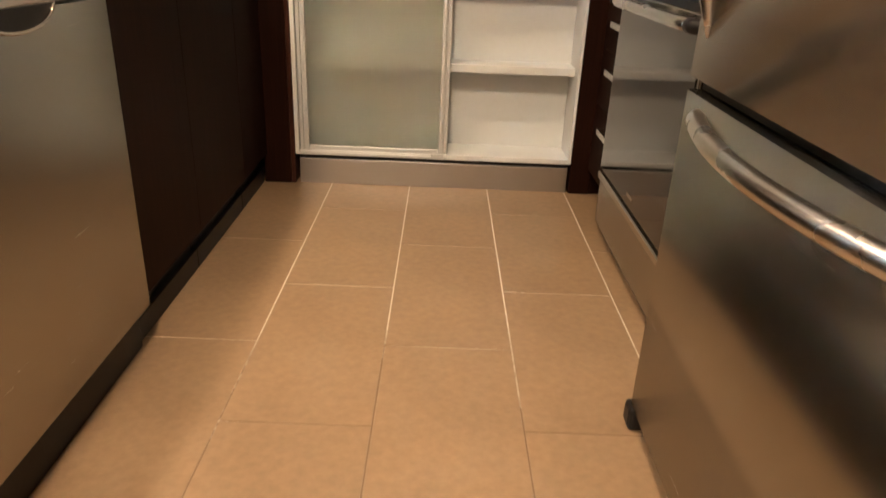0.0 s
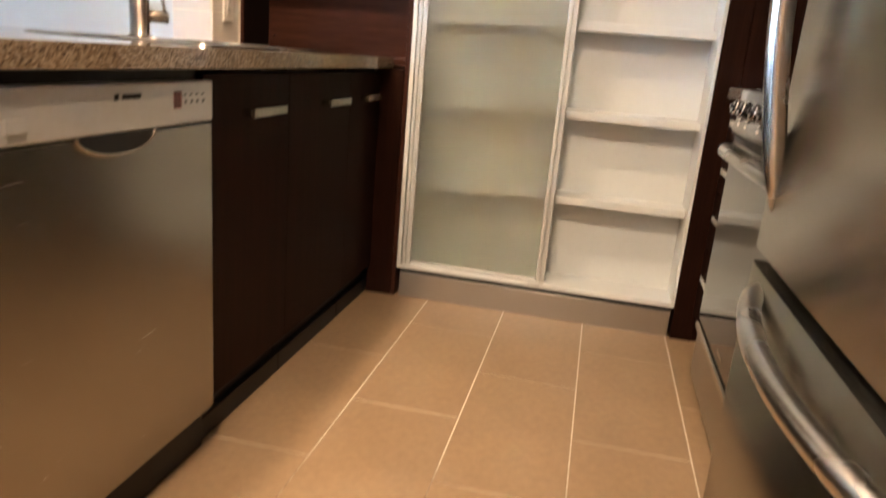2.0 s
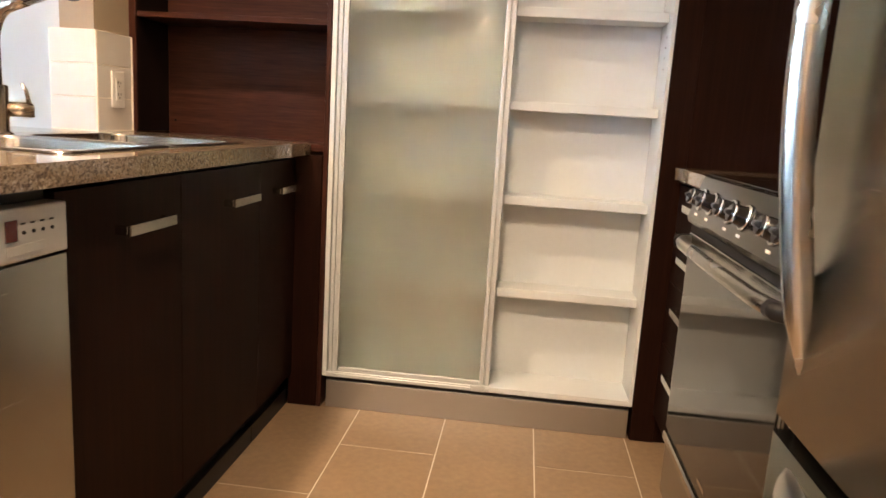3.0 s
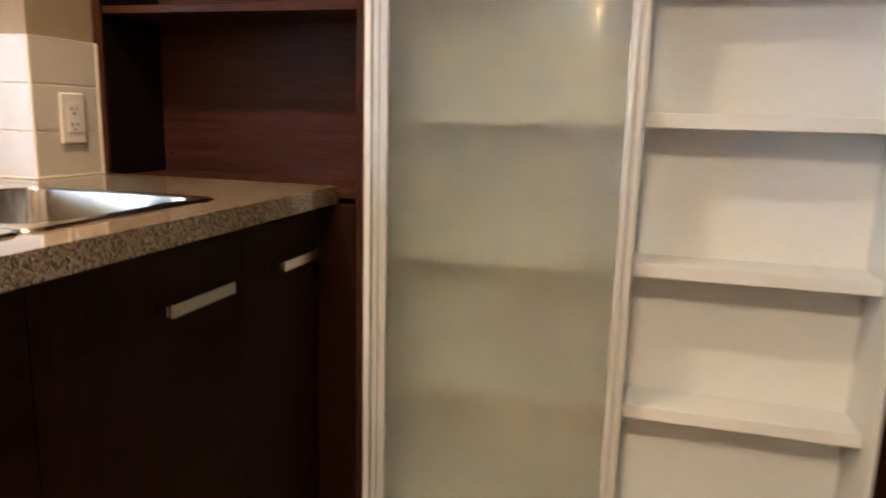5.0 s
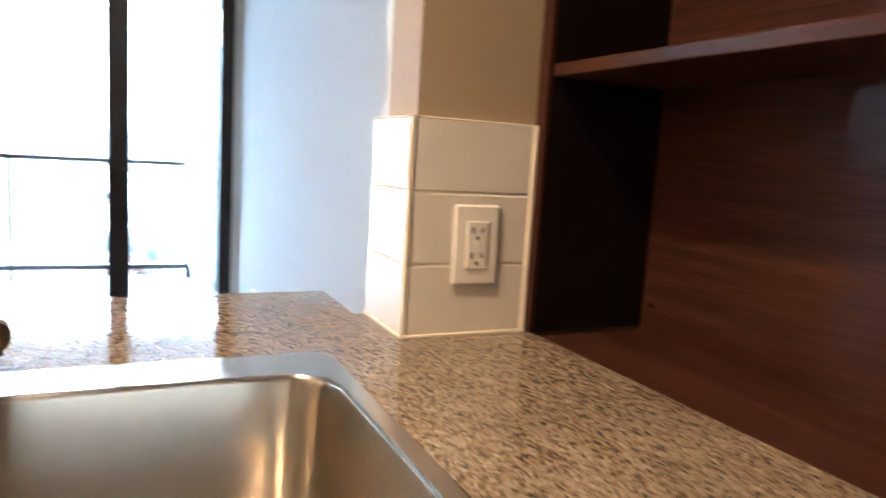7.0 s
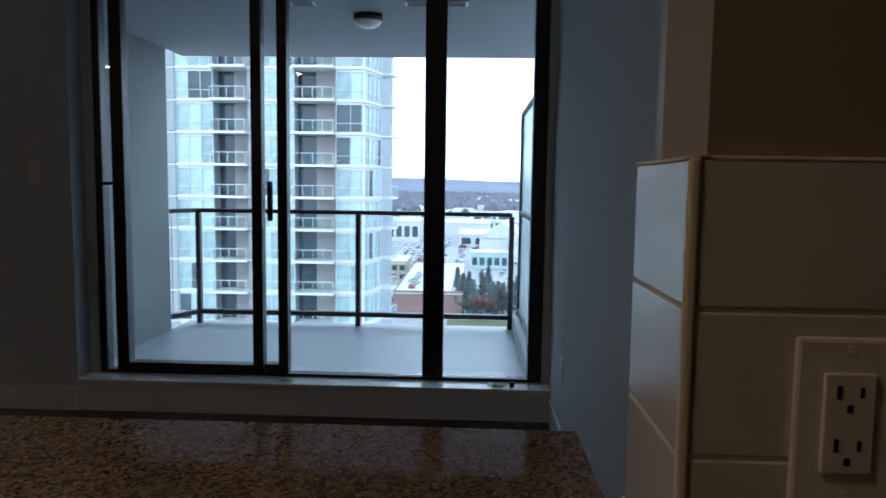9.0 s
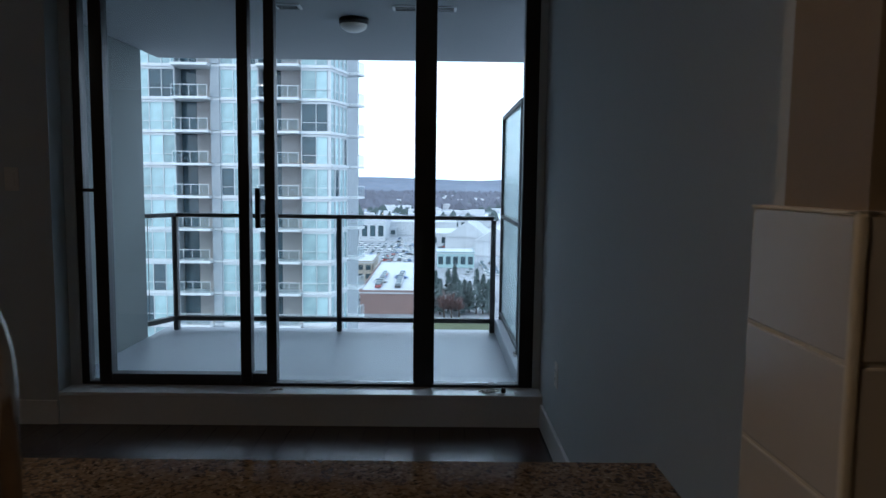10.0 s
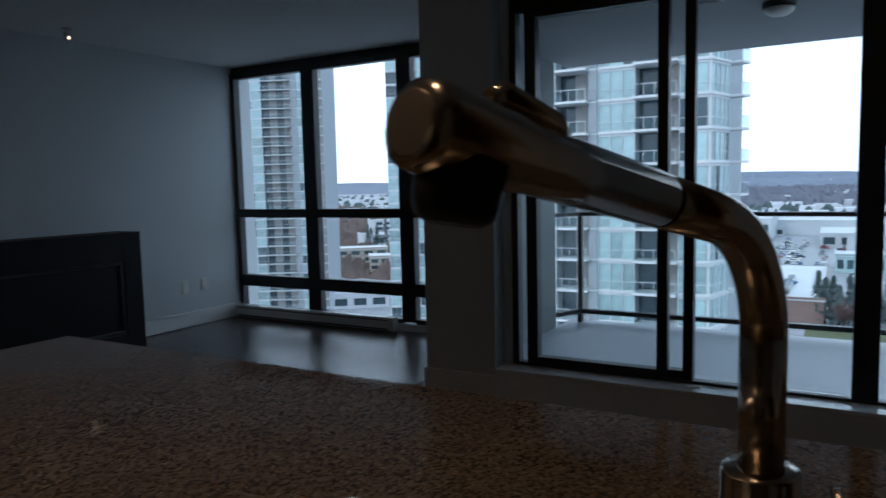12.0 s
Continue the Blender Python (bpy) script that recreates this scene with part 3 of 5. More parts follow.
def faucet():
    fx, fy = -1.170, 1.90
    t = thing("kitchen_faucet", (fx, fy, COUNTER), "tall chrome single lever kitchen faucet beside the sink", "faucet")
    z = COUNTER + 0.003
    part("body", lathe([(0.034, 0), (0.034, 0.005), (0.027, 0.008), (0.027, 0.112), (0.025, 0.115), (0.016, 0.1155)], (fx, fy, z), sides=28), NICKEL, t)
    h = Vector((0.944, -0.33, 0)).normalized()
    base = Vector((fx, fy, z + 0.115))
    bend = []
    up, rise = 1.132, radians(11.4)
    r = 0.085
    centre = Vector((fx, fy, up)) + h * r
    for i in range(9):
        a = math.pi - (math.pi / 2 - rise) * i / 8
        bend.append(centre + h * r * math.cos(a) + Vector((0, 0, r * math.sin(a))))
    way = (h * math.cos(rise) + Vector((0, 0, math.sin(rise)))).normalized()
    e = bend[-1]
    neck = part("spout", tube([base, (fx, fy, up)] + bend + [e + way * 0.064], 0.0155, 20), NICKEL, t)
    part("joint_ring", tube([e + way * 0.0645, e + way * 0.0675], 0.0145, 20), BLACK, neck)
    head = part("spray_head", tube([e + way * 0.068, e + way * 0.176, e + way * 0.182, e + way * 0.196, e + way * 0.233, e + way * 0.241, e + way * 0.243], [0.0157, 0.0160, 0.0166, 0.0186, 0.0193, 0.0178, 0.0130], 28), NICKEL, t, "chrome pull-out spray head")
    tip = e + way * 0.214
    dn = way.cross(Vector((0, 0, 1))).cross(way)
    part("nozzle", tube([tip - dn * 0.010, tip - dn * 0.028, tip - dn * 0.033, tip - dn * 0.036], [0.0195, 0.0185, 0.0165, 0.0120], 20), BLACK, head)
    part("spray_button", tube([e + way * 0.150 + dn * 0.016, e + way * 0.158 + dn * 0.0195, e + way * 0.196 + dn * 0.0225, e + way * 0.204 + dn * 0.020], [0.003, 0.006, 0.0075, 0.004], 10), NICKEL, head)
    side = Vector((0.62, 0.78, 0)).normalized()
    hub = base + side * 0.02 - Vector((0, 0, 0.055))
    lever = part("lever_hub", tube([hub, hub + side * 0.055, hub + side * 0.058], [0.018, 0.018, 0.014], 18), NICKEL, t)
    k = hub + side * 0.056
    part("lever", tube([k - Vector((0, 0, 0.018)), k + Vector((-0.008, -0.008, 0.045)), k + Vector((-0.014, -0.014, 0.062))], [0.006, 0.005, 0.004], 10), NICKEL, lever)


faucet()


# ---- kitchen: wall end with tiles and outlet ----
def outlet(at, normal, label, holes=True):
    """A wall plate with a double socket, on a wall that faces along normal ('x', '-y' or 'y')."""
    x, y, z = at
    t = thing("power_outlet", at, label, "outlet")

    def b(u0, w0, z0, u1, w1, z1, bev=0.0):
        if normal == "x":
            return boxes(((x + w0, y + u0, z + z0), (x + w1, y + u1, z + z1)), bevel=bev)
        s = -1 if normal == "-y" else 1
        return boxes(((x + u0, y + s * w0, z + z0), (x + u1, y + s * w1, z + z1)), bevel=bev)

    part("wall_plate", b(-0.035, 0, -0.057, 0.035, 0.006, 0.057, 0.003), PLASTIC, t)
    s = part("socket", b(-0.017, 0.0055, -0.034, 0.017, 0.0085, 0.034, 0.0015), PLASTIC, t)
    if holes:
        for dz in (0.018, -0.018):
            part("slot", b(-0.009, 0.0084, dz - 0.001, -0.006, 0.0089, dz + 0.008), BLACK, s)
            part("slot", b(0.006, 0.0084, dz, 0.0085, 0.0089, dz + 0.007), BLACK, s)
            part("slot", b(-0.002, 0.0084, dz - 0.010, 0.002, 0.0089, dz - 0.005), BLACK, s)
        for dz in (0.049, -0.049):
            part("screw", b(-0.003, 0.0059, dz - 0.003, 0.003, 0.0068, dz + 0.003, 0.0005), PLASTIC, t)
    return t


def splash():
    t = thing("tile_backsplash", (-1.25, 2.42, COUNTER), "cream ceramic tiles with grout round the wall end", "backsplash", kind="structure")
    z0, h = COUNTER + 0.004, 0.0985
    part("grout_bed", boxes(((-1.404, 2.4198, COUNTER + 0.001), (-1.2493, 2.4315, 1.2245)), ((-1.2615, 2.4316, COUNTER + 0.001), (-1.2493, 2.6185, 1.2245))), SPLASH_GROUT, t)
    for i in range(3):
        z = z0 + i * (h + 0.003)
        part("tile", boxes(((-1.402, 2.4185, z), (-1.2505, 2.4235, z + h)), bevel=0.0018), SPLASH, t)
        part("tile", boxes(((-1.2530, 2.4245, z), (-1.2480, 2.609, z + h)), bevel=0.0018), SPLASH, t)
    part("edge_strip", boxes(((-1.255, 2.611, COUNTER + 0.001), (-1.246, 2.6178, 1.2265)), bevel=0.002), SPLASH_GROUT, t)
    part("corner_bead", boxes(((-1.2535, 2.4165, COUNTER + 0.001), (-1.2455, 2.4245, 1.2265)), bevel=0.0025), SPLASH_GROUT, t)
    part("caulk_bead", boxes(((-1.405, 2.4165, COUNTER), (-1.247, 2.421, COUNTER + 0.005)), ((-1.2525, 2.4165, COUNTER), (-1.2455, 2.618, COUNTER + 0.005)), bevel=0.001), SPLASH_GROUT, t)
    part("top_bead", boxes(((-1.404, 2.4175, 1.2245), (-1.2475, 2.4325, 1.2275)), ((-1.2615, 2.4175, 1.2245), (-1.2475, 2.618, 1.2275)), bevel=0.001), SPLASH_GROUT, t)


splash()
outlet((-1.248, 2.525, 1.053), "x", "white double power outlet on the cream tiles")


# ---- kitchen: dishwasher ----
def dishwasher():
    t = thing("dishwasher", (-0.95, 1.10, 0), "built-in stainless steel dishwasher with a front control panel", "dishwasher")
    y0, y1, x = 0.803, 1.401, -0.652
    part("tub", boxes(((-1.25, y0, 0.11), (-0.69, y1, 0.874))), BLACK, t)
    bm = boxes(((-0.69, y0, 0.112), (x, y1, 0.770)), bevel=0.003)
    d = part("door", bm, STEEL, t, "brushed steel door")
    panel = part("control_panel", boxes(((-0.69, y0, 0.774), (x + 0.002, y1, 0.855)), bevel=0.004), SILVER, t, "silver control panel")
    # scooped grip below the panel; a flat black plate stands for its dark hollow
    bm = bmesh.new()
    cy, hw = 1.10, 0.098
    prism(bm, [(cy + hw * math.cos(a), 0.7745 + (0.034 * math.sin(a) if math.sin(a) < 0 else 0.001)) for a in (math.pi + math.pi * i / 14 for i in range(15))], x + 0.0008, x + 0.0022, "x")
    part("grip_recess", bm, BLACK, d)
    bm = bmesh.new()
    path = [(x + 0.004, cy + hw * 1.04 * math.cos(a), 0.7745 + 0.036 * math.sin(a)) for a in (math.pi + math.pi * i / 14 for i in range(15))]
    ring_tube(bm, path, 0.0036, 8)
    part("grip_lip", bm, STEEL_H, d)
    px = x + 0.0021
    part("display", boxes(((px, 1.262, 0.806), (px + 0.0015, 1.287, 0.838)), bevel=0.0005), paint("dark red display", (0.06, 0.008, 0.006), 0.15, vary=0.05, bump=0), panel)
    for i in range(4):
        part("button", lathe([(0.003, 0), (0.003, 0.002)], (px, 1.300 + 0.021 * i, 0.817), "x", 10), BLACK, panel)
        part("symbol", boxes(((px, 1.294 + 0.021 * i, 0.829), (px + 0.0006, 1.304 + 0.021 * i, 0.832))), BLACK, panel)
    part("button_plate", boxes(((px, 1.262, 0.785), (px + 0.002, 1.345, 0.800)), bevel=0.0008), SILVER, panel)
    part("brand_bar", boxes(((px, 1.115, 0.829), (px + 0.0006, 1.165, 0.838))), BLACK, panel)
    part("brand_mark", boxes(((px, 1.095, 0.828), (px + 0.0006, 1.106, 0.839))), BLACK, panel)
    part("power_button", boxes(((px, 0.865, 0.792), (px + 0.004, 0.902, 0.812)), bevel=0.001), SILVER, panel)
    part("toe_kick", boxes(((-0.704, y0, 0.0), (-0.684, y1, 0.108)), bevel=0.002), BLACK, t)


dishwasher()


# ---- kitchen: range, drawers, fridge ----
def stove():
    t = thing("range_cooker", (0.84, 1.84, 0), "stainless steel slide-in range with a black glass oven door", "stove")
    y0, y1, x = 1.462, 2.222, 0.522
    part("body", boxes(((x + 0.045, y0, 0.03), (RIGHT_X - 0.002, y1, 0.905)), bevel=0.003), BLACK, t)
    part("cooktop", boxes(((x + 0.03, y0 - 0.006, 0.906), (RIGHT_X - 0.003, y1 + 0.006, 0.926)), bevel=0.003), BLACK_GLASS, t)
    bm = bmesh.new()
    prism(bm, [(x + 0.05, 0.795), (x - 0.010, 0.800), (x - 0.014, 0.812), (x + 0.018, 0.918), (x + 0.028, 0.924), (x + 0.05, 0.924)], y0, y1, "y")
    panel = part("control_panel", bm, DARK_STEEL, t, "dark steel control panel")
    slope = Vector((-0.957, 0, 0.289))
    for y in (2.155, 2.055, 1.90, 1.80, 1.62, 1.53):
        c = Vector((x + 0.002, y, 0.864))
        k = part("knob", tube([c, c + slope * 0.006, c + slope * 0.008, c + slope * 0.034, c + slope * 0.037], [0.025, 0.0245, 0.021, 0.019, 0.015], 18), BLACK_GLASS, panel)
        part("knob_ring", tube([c + slope * 0.0005, c + slope * 0.005, c + slope * 0.0065], [0.0285, 0.0280, 0.0250], 20), CHROME, k)
        part("knob_band", tube([c + slope * 0.026, c + slope * 0.032], [0.0203, 0.0196], 18), CHROME, k)
        part("knob_grip", tube([c + slope * 0.0375 + Vector((0, 0, -0.0)) - Vector((0.0, 0.014, 0)), c + slope * 0.0375 + Vector((0, 0.014, 0))], 0.006, 8), BLACK, k)
        part("dial_mark", boxes(((x - 0.0105, y - 0.012, 0.824), (x - 0.0090, y + 0.012, 0.830))), PLASTIC, panel)
    part("vent_gap", boxes(((x - 0.002, y0 + 0.004, 0.776), (x + 0.044, y1 - 0.004, 0.794))), BLACK, t)
    door = part("oven_door", boxes(((x - 0.004, y0 + 0.004, 0.232), (x + 0.044, y1 - 0.004, 0.775)), bevel=0.004), STEEL, t)
    part("window", boxes(((x - 0.0065, y0 + 0.022, 0.240), (x - 0.0035, y1 - 0.020, 0.735)), bevel=0.001), BLACK_GLASS, door, "black mirror oven glass")
    hp = [(x - 0.006, y1 - 0.02, 0.752), (x - 0.028, y1 - 0.035, 0.753), (x - 0.040, y1 - 0.10, 0.754), (x - 0.046, (y0 + y1) / 2, 0.754), (x - 0.040, y0 + 0.10, 0.754), (x - 0.028, y0 + 0.035, 0.753), (x - 0.006, y0 + 0.02, 0.752)]
    bar = part("handle", tube(hp, 0.0155, 14), PIPE, door, "bowed satin steel handle")
    for yy, sg in ((y1 - 0.012, 1), (y0 + 0.012, -1)):
        part("handle_cap", tube([(x - 0.004, yy, 0.752), (x - 0.018, yy, 0.753), (x - 0.030, yy - sg * 0.010, 0.753), (x - 0.034, yy - sg * 0.030, 0.753)], [0.016, 0.0165, 0.0165, 0.016], 12), BLACK, bar)
    part("drawer", boxes(((x + 0.000, y0 + 0.004, 0.045), (x + 0.044, y1 - 0.004, 0.222)), bevel=0.006), STEEL, t)
    part("drawer_lip", boxes(((x - 0.010, y0 + 0.006, 0.200), (x + 0.002, y1 - 0.006, 0.224)), bevel=0.004), SATIN, t)
    part("foot_strip", boxes(((x + 0.03, y0 + 0.01, 0.0), (x + 0.05, y1 - 0.01, 0.045))), BLACK, t)
    part("brand_mark", boxes(((x - 0.0072, 1.80, 0.262), (x - 0.0064, 1.86, 0.272))), SATIN, door)


stove()


def drawers(y0, y1, label):
    t = thing("drawer_cabinet", (0.85, (y0 + y1) / 2, 0), label, "cabinet")
    part("body", boxes(((0.586, y0, 0.1), (RIGHT_X - 0.003, y1, 0.878))), ESPRESSO, t)
    part("plinth", boxes(((0.62, y0, 0.0), (0.638, y1, 0.098))), BLACK, t)
    for z0, z1 in ((0.722, 0.868), (0.566, 0.718), (0.362, 0.562), (0.105, 0.358)):
        d = part("drawer_front", boxes(((0.566, y0 + 0.002, z0), (0.585, y1 - 0.002, z1)), bevel=0.0015), ESPRESSO, t)
        bar_handle(d, max(y0 + 0.03, y0 + 0.02), min(y0 + 0.185, y1 - 0.03), z1 - 0.055, 0.566, -1)
    return t


drawers(2.232, 2.618, "dark espresso drawer cabinet between range and pantry")
drawers(1.192, 1.452, "narrow dark espresso drawer cabinet beside the fridge")
solid("granite_worktop", boxes(((0.545, 2.230, 0.881), (RIGHT_X - 0.003, 2.618, COUNTER)), bevel=0.003), GRANITE, "short polished granite worktop beside the range", "countertop")
solid("granite_worktop", boxes(((0.545, 1.190, 0.881), (RIGHT_X - 0.003, 1.454, COUNTER)), bevel=0.003), GRANITE, "short polished granite worktop beside the fridge", "countertop")


def fridge():
    t = thing("refrigerator", (0.77, 0.81, 0), "stainless steel fridge with a bottom freezer drawer", "refrigerator")
    y0, y1, xf = 0.445, 1.182, 0.392
    part("body", boxes(((0.478, y0 + 0.012, 0.03), (RIGHT_X - 0.02, y1 - 0.008, 1.75)), bevel=0.006), BLACK, t)

    def front(z0, z1):
        pts, n = [], 16
        for i in range(n + 1):
            u = i / n
            y = y0 + (y1 - y0) * u
            e = min(u, 1 - u) * (y1 - y0)
            edge = 0.011 - math.sqrt(max(0, 0.011 ** 2 - max(0, 0.011 - e) ** 2)) if e < 0.011 else 0
            pts.append((xf + 0.002 * (2 * u - 1) ** 2 + edge * 0.9, y))
        fine = [pts[0]]
        for k in (0.0008, 0.0025, 0.005, 0.008, 0.011, 0.0125):
            e = k
            u = e / (y1 - y0)
            fine.append((xf + 0.002 * (2 * u - 1) ** 2 + 0.9 * (0.011 - math.sqrt(0.011 ** 2 - max(0.0, 0.011 - e) ** 2)), y0 + e))
        tail = [(px, y1 - (py - y0)) for px, py in fine][::-1]
        mid = [p for p in pts if y0 + 0.013 < p[1] < y1 - 0.013]
        out_ = fine + mid + tail + [(0.470, y1), (0.470, y0)]
        bm = bmesh.new()
        prism(bm, out_, z0, z1, "z")
        edges = [e for e in bm.edges if abs(e.verts[0].co.z - e.verts[1].co.z) < 1e-6 and e.calc_face_angle(0) > 0.5]
        bmesh.ops.bevel(bm, geom=edges, offset=0.005, segments=2, affect="EDGES")
        bm.normal_update()
        for f in bm.faces:
            f.smooth = abs(f.normal.z) < 0.01
        return bm

    low = part("freezer_drawer", front(0.055, 0.683), STEEL, t, "brushed steel freezer drawer")
    part("gasket", boxes(((0.418, y0 + 0.008, 0.684), (0.477, y1 - 0.008, 0.705))), BLACK, t)
    up = part("fridge_door", front(0.706, 1.745), STEEL, t, "brushed steel upper door")
    hp, hr = [], []
    for i in range(25):
        u = i / 24
        s = math.sin(math.pi * u)
        hp.append((xf + 0.008 - 0.060 * s ** 0.75, y1 - 0.060 - 0.655 * u, 0.656))
        hr.append(0.0150 * min(1.0, 0.5 + 6.0 * min(u, 1 - u)))
    part("handle", tube(hp, hr, 16), PIPE, low, "bowed satin steel handle")
    hp, hr = [], []
    for i in range(25):
        u = i / 24
        hp.append((xf + 0.006 - 0.047 * math.sin(math.pi * u), y1 - 0.054, 0.770 + 0.72 * u))
        hr.append(0.0165 * min(1.0, 0.35 + 7.0 * min(u, 1 - u)))
    part("handle", tube(hp, hr, 16), PIPE, up, "long bowed satin steel handle")
    part("hinge", boxes(((0.43, y0 - 0.004, 0.684), (0.476, y0 + 0.03, 0.705)), bevel=0.003), BLACK, t)
    part("grille", boxes(((0.455, y0 + 0.02, 0.012), (0.478, y1 - 0.02, 0.053))), BLACK, t)
    part("front_foot", boxes(((0.388, y1 - 0.030, 0.0), (0.455, y1 + 0.018, 0.052)), bevel=0.010), BLACK, t)
    part("front_foot", boxes(((0.41, y0 + 0.015, 0.0), (0.455, y0 + 0.055, 0.052)), bevel=0.010), BLACK, t)


fridge()


# ---- kitchen and hall ceiling lamps, none in view ----
def downlight(x, y, watts):
    t = thing("recessed_downlight", (x, y, TOP), "small round recessed ceiling downlight out of view, switched on", "ceiling light", "kitchen downlights")
    part("trim_ring", lathe([(0.060, -0.001), (0.060, -0.006), (0.046, -0.008), (0.044, -0.002)], (x, y, TOP)), TRIM, t)
    part("bulb", lathe([(0.040, -0.003), (0.037, -0.016), (0.024, -0.028), (0.006, -0.032)], (x, y, TOP)), glow("warm bulb", LAMP_WARM, 30.0), t)
    d = bpy.data.lights.new("downlight", "AREA")
    d.shape, d.size, d.energy, d.color = "DISK", 0.20, watts, LAMP_WARM
    d.spread = radians(130)
    lamp = new("downlight_lamp", d)
    lamp.matrix_world = pose(x, y, TOP - 0.036)


# First and fourth follow a shadow and a reflection; the others are added, unseen.
for x, y, watts in ((-0.88, 1.62, 0.66), (-0.35, 0.35, 0.36), (-0.75, -1.6, 1.5), (-0.60, -4.9, 1.7), (-0.78, -6.3, 1.7)):
    downlight(x, y, watts)


def spotlight(at, aim, watts, cone, label):
    """An added ceiling spot head, out of view, that brightens the place it points at."""
    at, aim = Vector(at), Vector(aim)
    way = (aim - at).normalized()
    t = thing("ceiling_spot", (at.x, at.y, TOP), label, "ceiling light", "kitchen spots")
    part("canopy", lathe([(0.045, 0), (0.045, -0.012), (0.010, -0.016)], (at.x, at.y, TOP)), ALU, t)
    part("arm", tube([(at.x, at.y, TOP - 0.012), (at.x, at.y, at.z)], 0.006, 8), ALU, t)
    head = part("lamp_head", tube([at - way * 0.045, at - way * 0.035, at + way * 0.03], [0.016, 0.026, 0.034], 18), ALU, t)
    part("bulb", tube([at + way * 0.0305, at + way * 0.033], [0.026, 0.020], 16), glow("warm fill bulb", LAMP_WARM, 50.0), head)
    d = bpy.data.lights.new("spot", "SPOT")
    d.energy, d.color, d.spot_size, d.spot_blend, d.shadow_soft_size = watts, LAMP_WARM, radians(cone), 0.9, 0.04
    new("fill_spot_lamp", d).matrix_world = look(at + way * 0.05, aim)


# no such lamp is known; added to brighten the aisle floor
spotlight((-0.15, 0.15, 2.33), (0.10, 1.70, 0.0), 4.5, 84, "added unseen ceiling spot that brightens the kitchen floor")


# ---- living room ----
def balcony_door():
    t = thing("balcony_door", (-4.43, 1.5, 0.17), "black framed sliding glass balcony door, closed", "sliding door", kind="structure")
    x0, x1 = -4.400, -4.470
    zb, zt = 0.171, 2.205

    def across(y):
        return 2.17 + (y - 2.17) * 1.0165

    def bar(name, y0, y1, z0, z1, dx=0.0):
        return part(name, boxes(((x0 + dx, across(y0), z0), (x1 + dx, across(y1), z1)), bevel=0.003), FRAME, t)

    part("reveal_strip", boxes(((-4.395, 0.234, zb), (-4.46, across(0.318), 2.298)), bevel=0.002), WALL_GREY, t)
    bar("jamb", 0.319, 0.357, zb, 2.298, -0.002)
    bar("jamb", 2.578, 2.650, zb, 2.298)
    bar("head_frame", 0.357, 2.578, 2.205, 2.298)
    bar("threshold", 0.357, 2.578, zb, 0.186)
    leaf = bar("leaf_stile", 1.142, 1.197, 0.186, zt, 0.012)
    bar("leaf_stile", 1.270, 1.322, 0.186, zt, -0.012)
    bar("leaf_rail", 0.480, 1.142, 0.186, 0.232, 0.012)
    bar("leaf_rail", 1.197, 1.270, 0.186, 0.232, -0.012)
    bar("leaf_rail", 0.480, 1.142, 2.16, zt, 0.012)
    bar("mullion", 2.030, 2.138, 0.186, zt)
    bar("leaf_stile", 0.415, 0.480, 0.186, zt, 0.012)
    for a, b in ((0.357, 0.415), (0.480, 1.142), (1.197, 1.270), (1.322, 2.030), (2.138, 2.578)):
        p = part("pane", boxes(((-4.432, across(a) - 0.001, 0.19), (-4.440, across(b) + 0.001, 2.20))), CLEAR, t)
        p.visible_shadow = False
    h = part("pull_handle", boxes(((x0 + 0.012, across(1.232), 1.005), (x0 + 0.045, across(1.256), 1.21)), bevel=0.006), BLACK, leaf)
    part("latch", boxes(((x0 + 0.001, across(0.345), 1.18), (x0 + 0.026, across(0.43), 1.197)), bevel=0.002), BLACK, t)
    part("side_strip", boxes(((-4.395, across(2.651), zb), (-4.46, LIV_Y1 - 0.001, 2.298)), bevel=0.002), WALL_GREY, t)


balcony_door()


def bay_window():
    t = thing("bay_window", (FAR_X, -1.7, 0.05), "black framed floor to ceiling living room window", "window", kind="structure")
    x0, x1 = FAR_X + 0.02, FAR_X - 0.06

    def bar(name, y0, y1, z0, z1):
        return part(name, boxes(((x0, y0, z0), (x1, y1, z1)), bevel=0.003), FRAME, t)

    bar("jamb", LIV_Y0, LIV_Y0 + 0.05, 0.075, 2.36)
    bar("head_frame", LIV_Y0 + 0.05, -0.236, 2.30, 2.36)
    for a, b in ((-2.322, -2.178), (-1.290, -1.150)):
        bar("mullion", a, b, 0.075, 2.30)
    bar("jamb", -0.300, -0.236, 0.075, 2.30)
    for a, b in ((LIV_Y0 + 0.05, -2.322), (-2.178, -1.290), (-1.150, -0.30)):
        bar("transom", a, b, 0.970, 1.050)
        bar("transom", a, b, 0.298, 0.408)
        bar("bottom_frame", a, b, 0.060, 0.100)
        for z0, z1 in ((0.100, 0.298), (0.408, 0.970), (1.050, 2.300)):
            p = part("pane", boxes(((FAR_X - 0.016, a - 0.001, z0 - 0.001), (FAR_X - 0.024, b + 0.001, z1 + 0.001))), CLEAR, t)
            p.visible_shadow = False
    part("sill", boxes(((FAR_X + 0.04, LIV_Y0 + 0.02, 0.0), (FAR_X - 0.10, -0.236, 0.060)), bevel=0.003), TRIM, t)


bay_window()

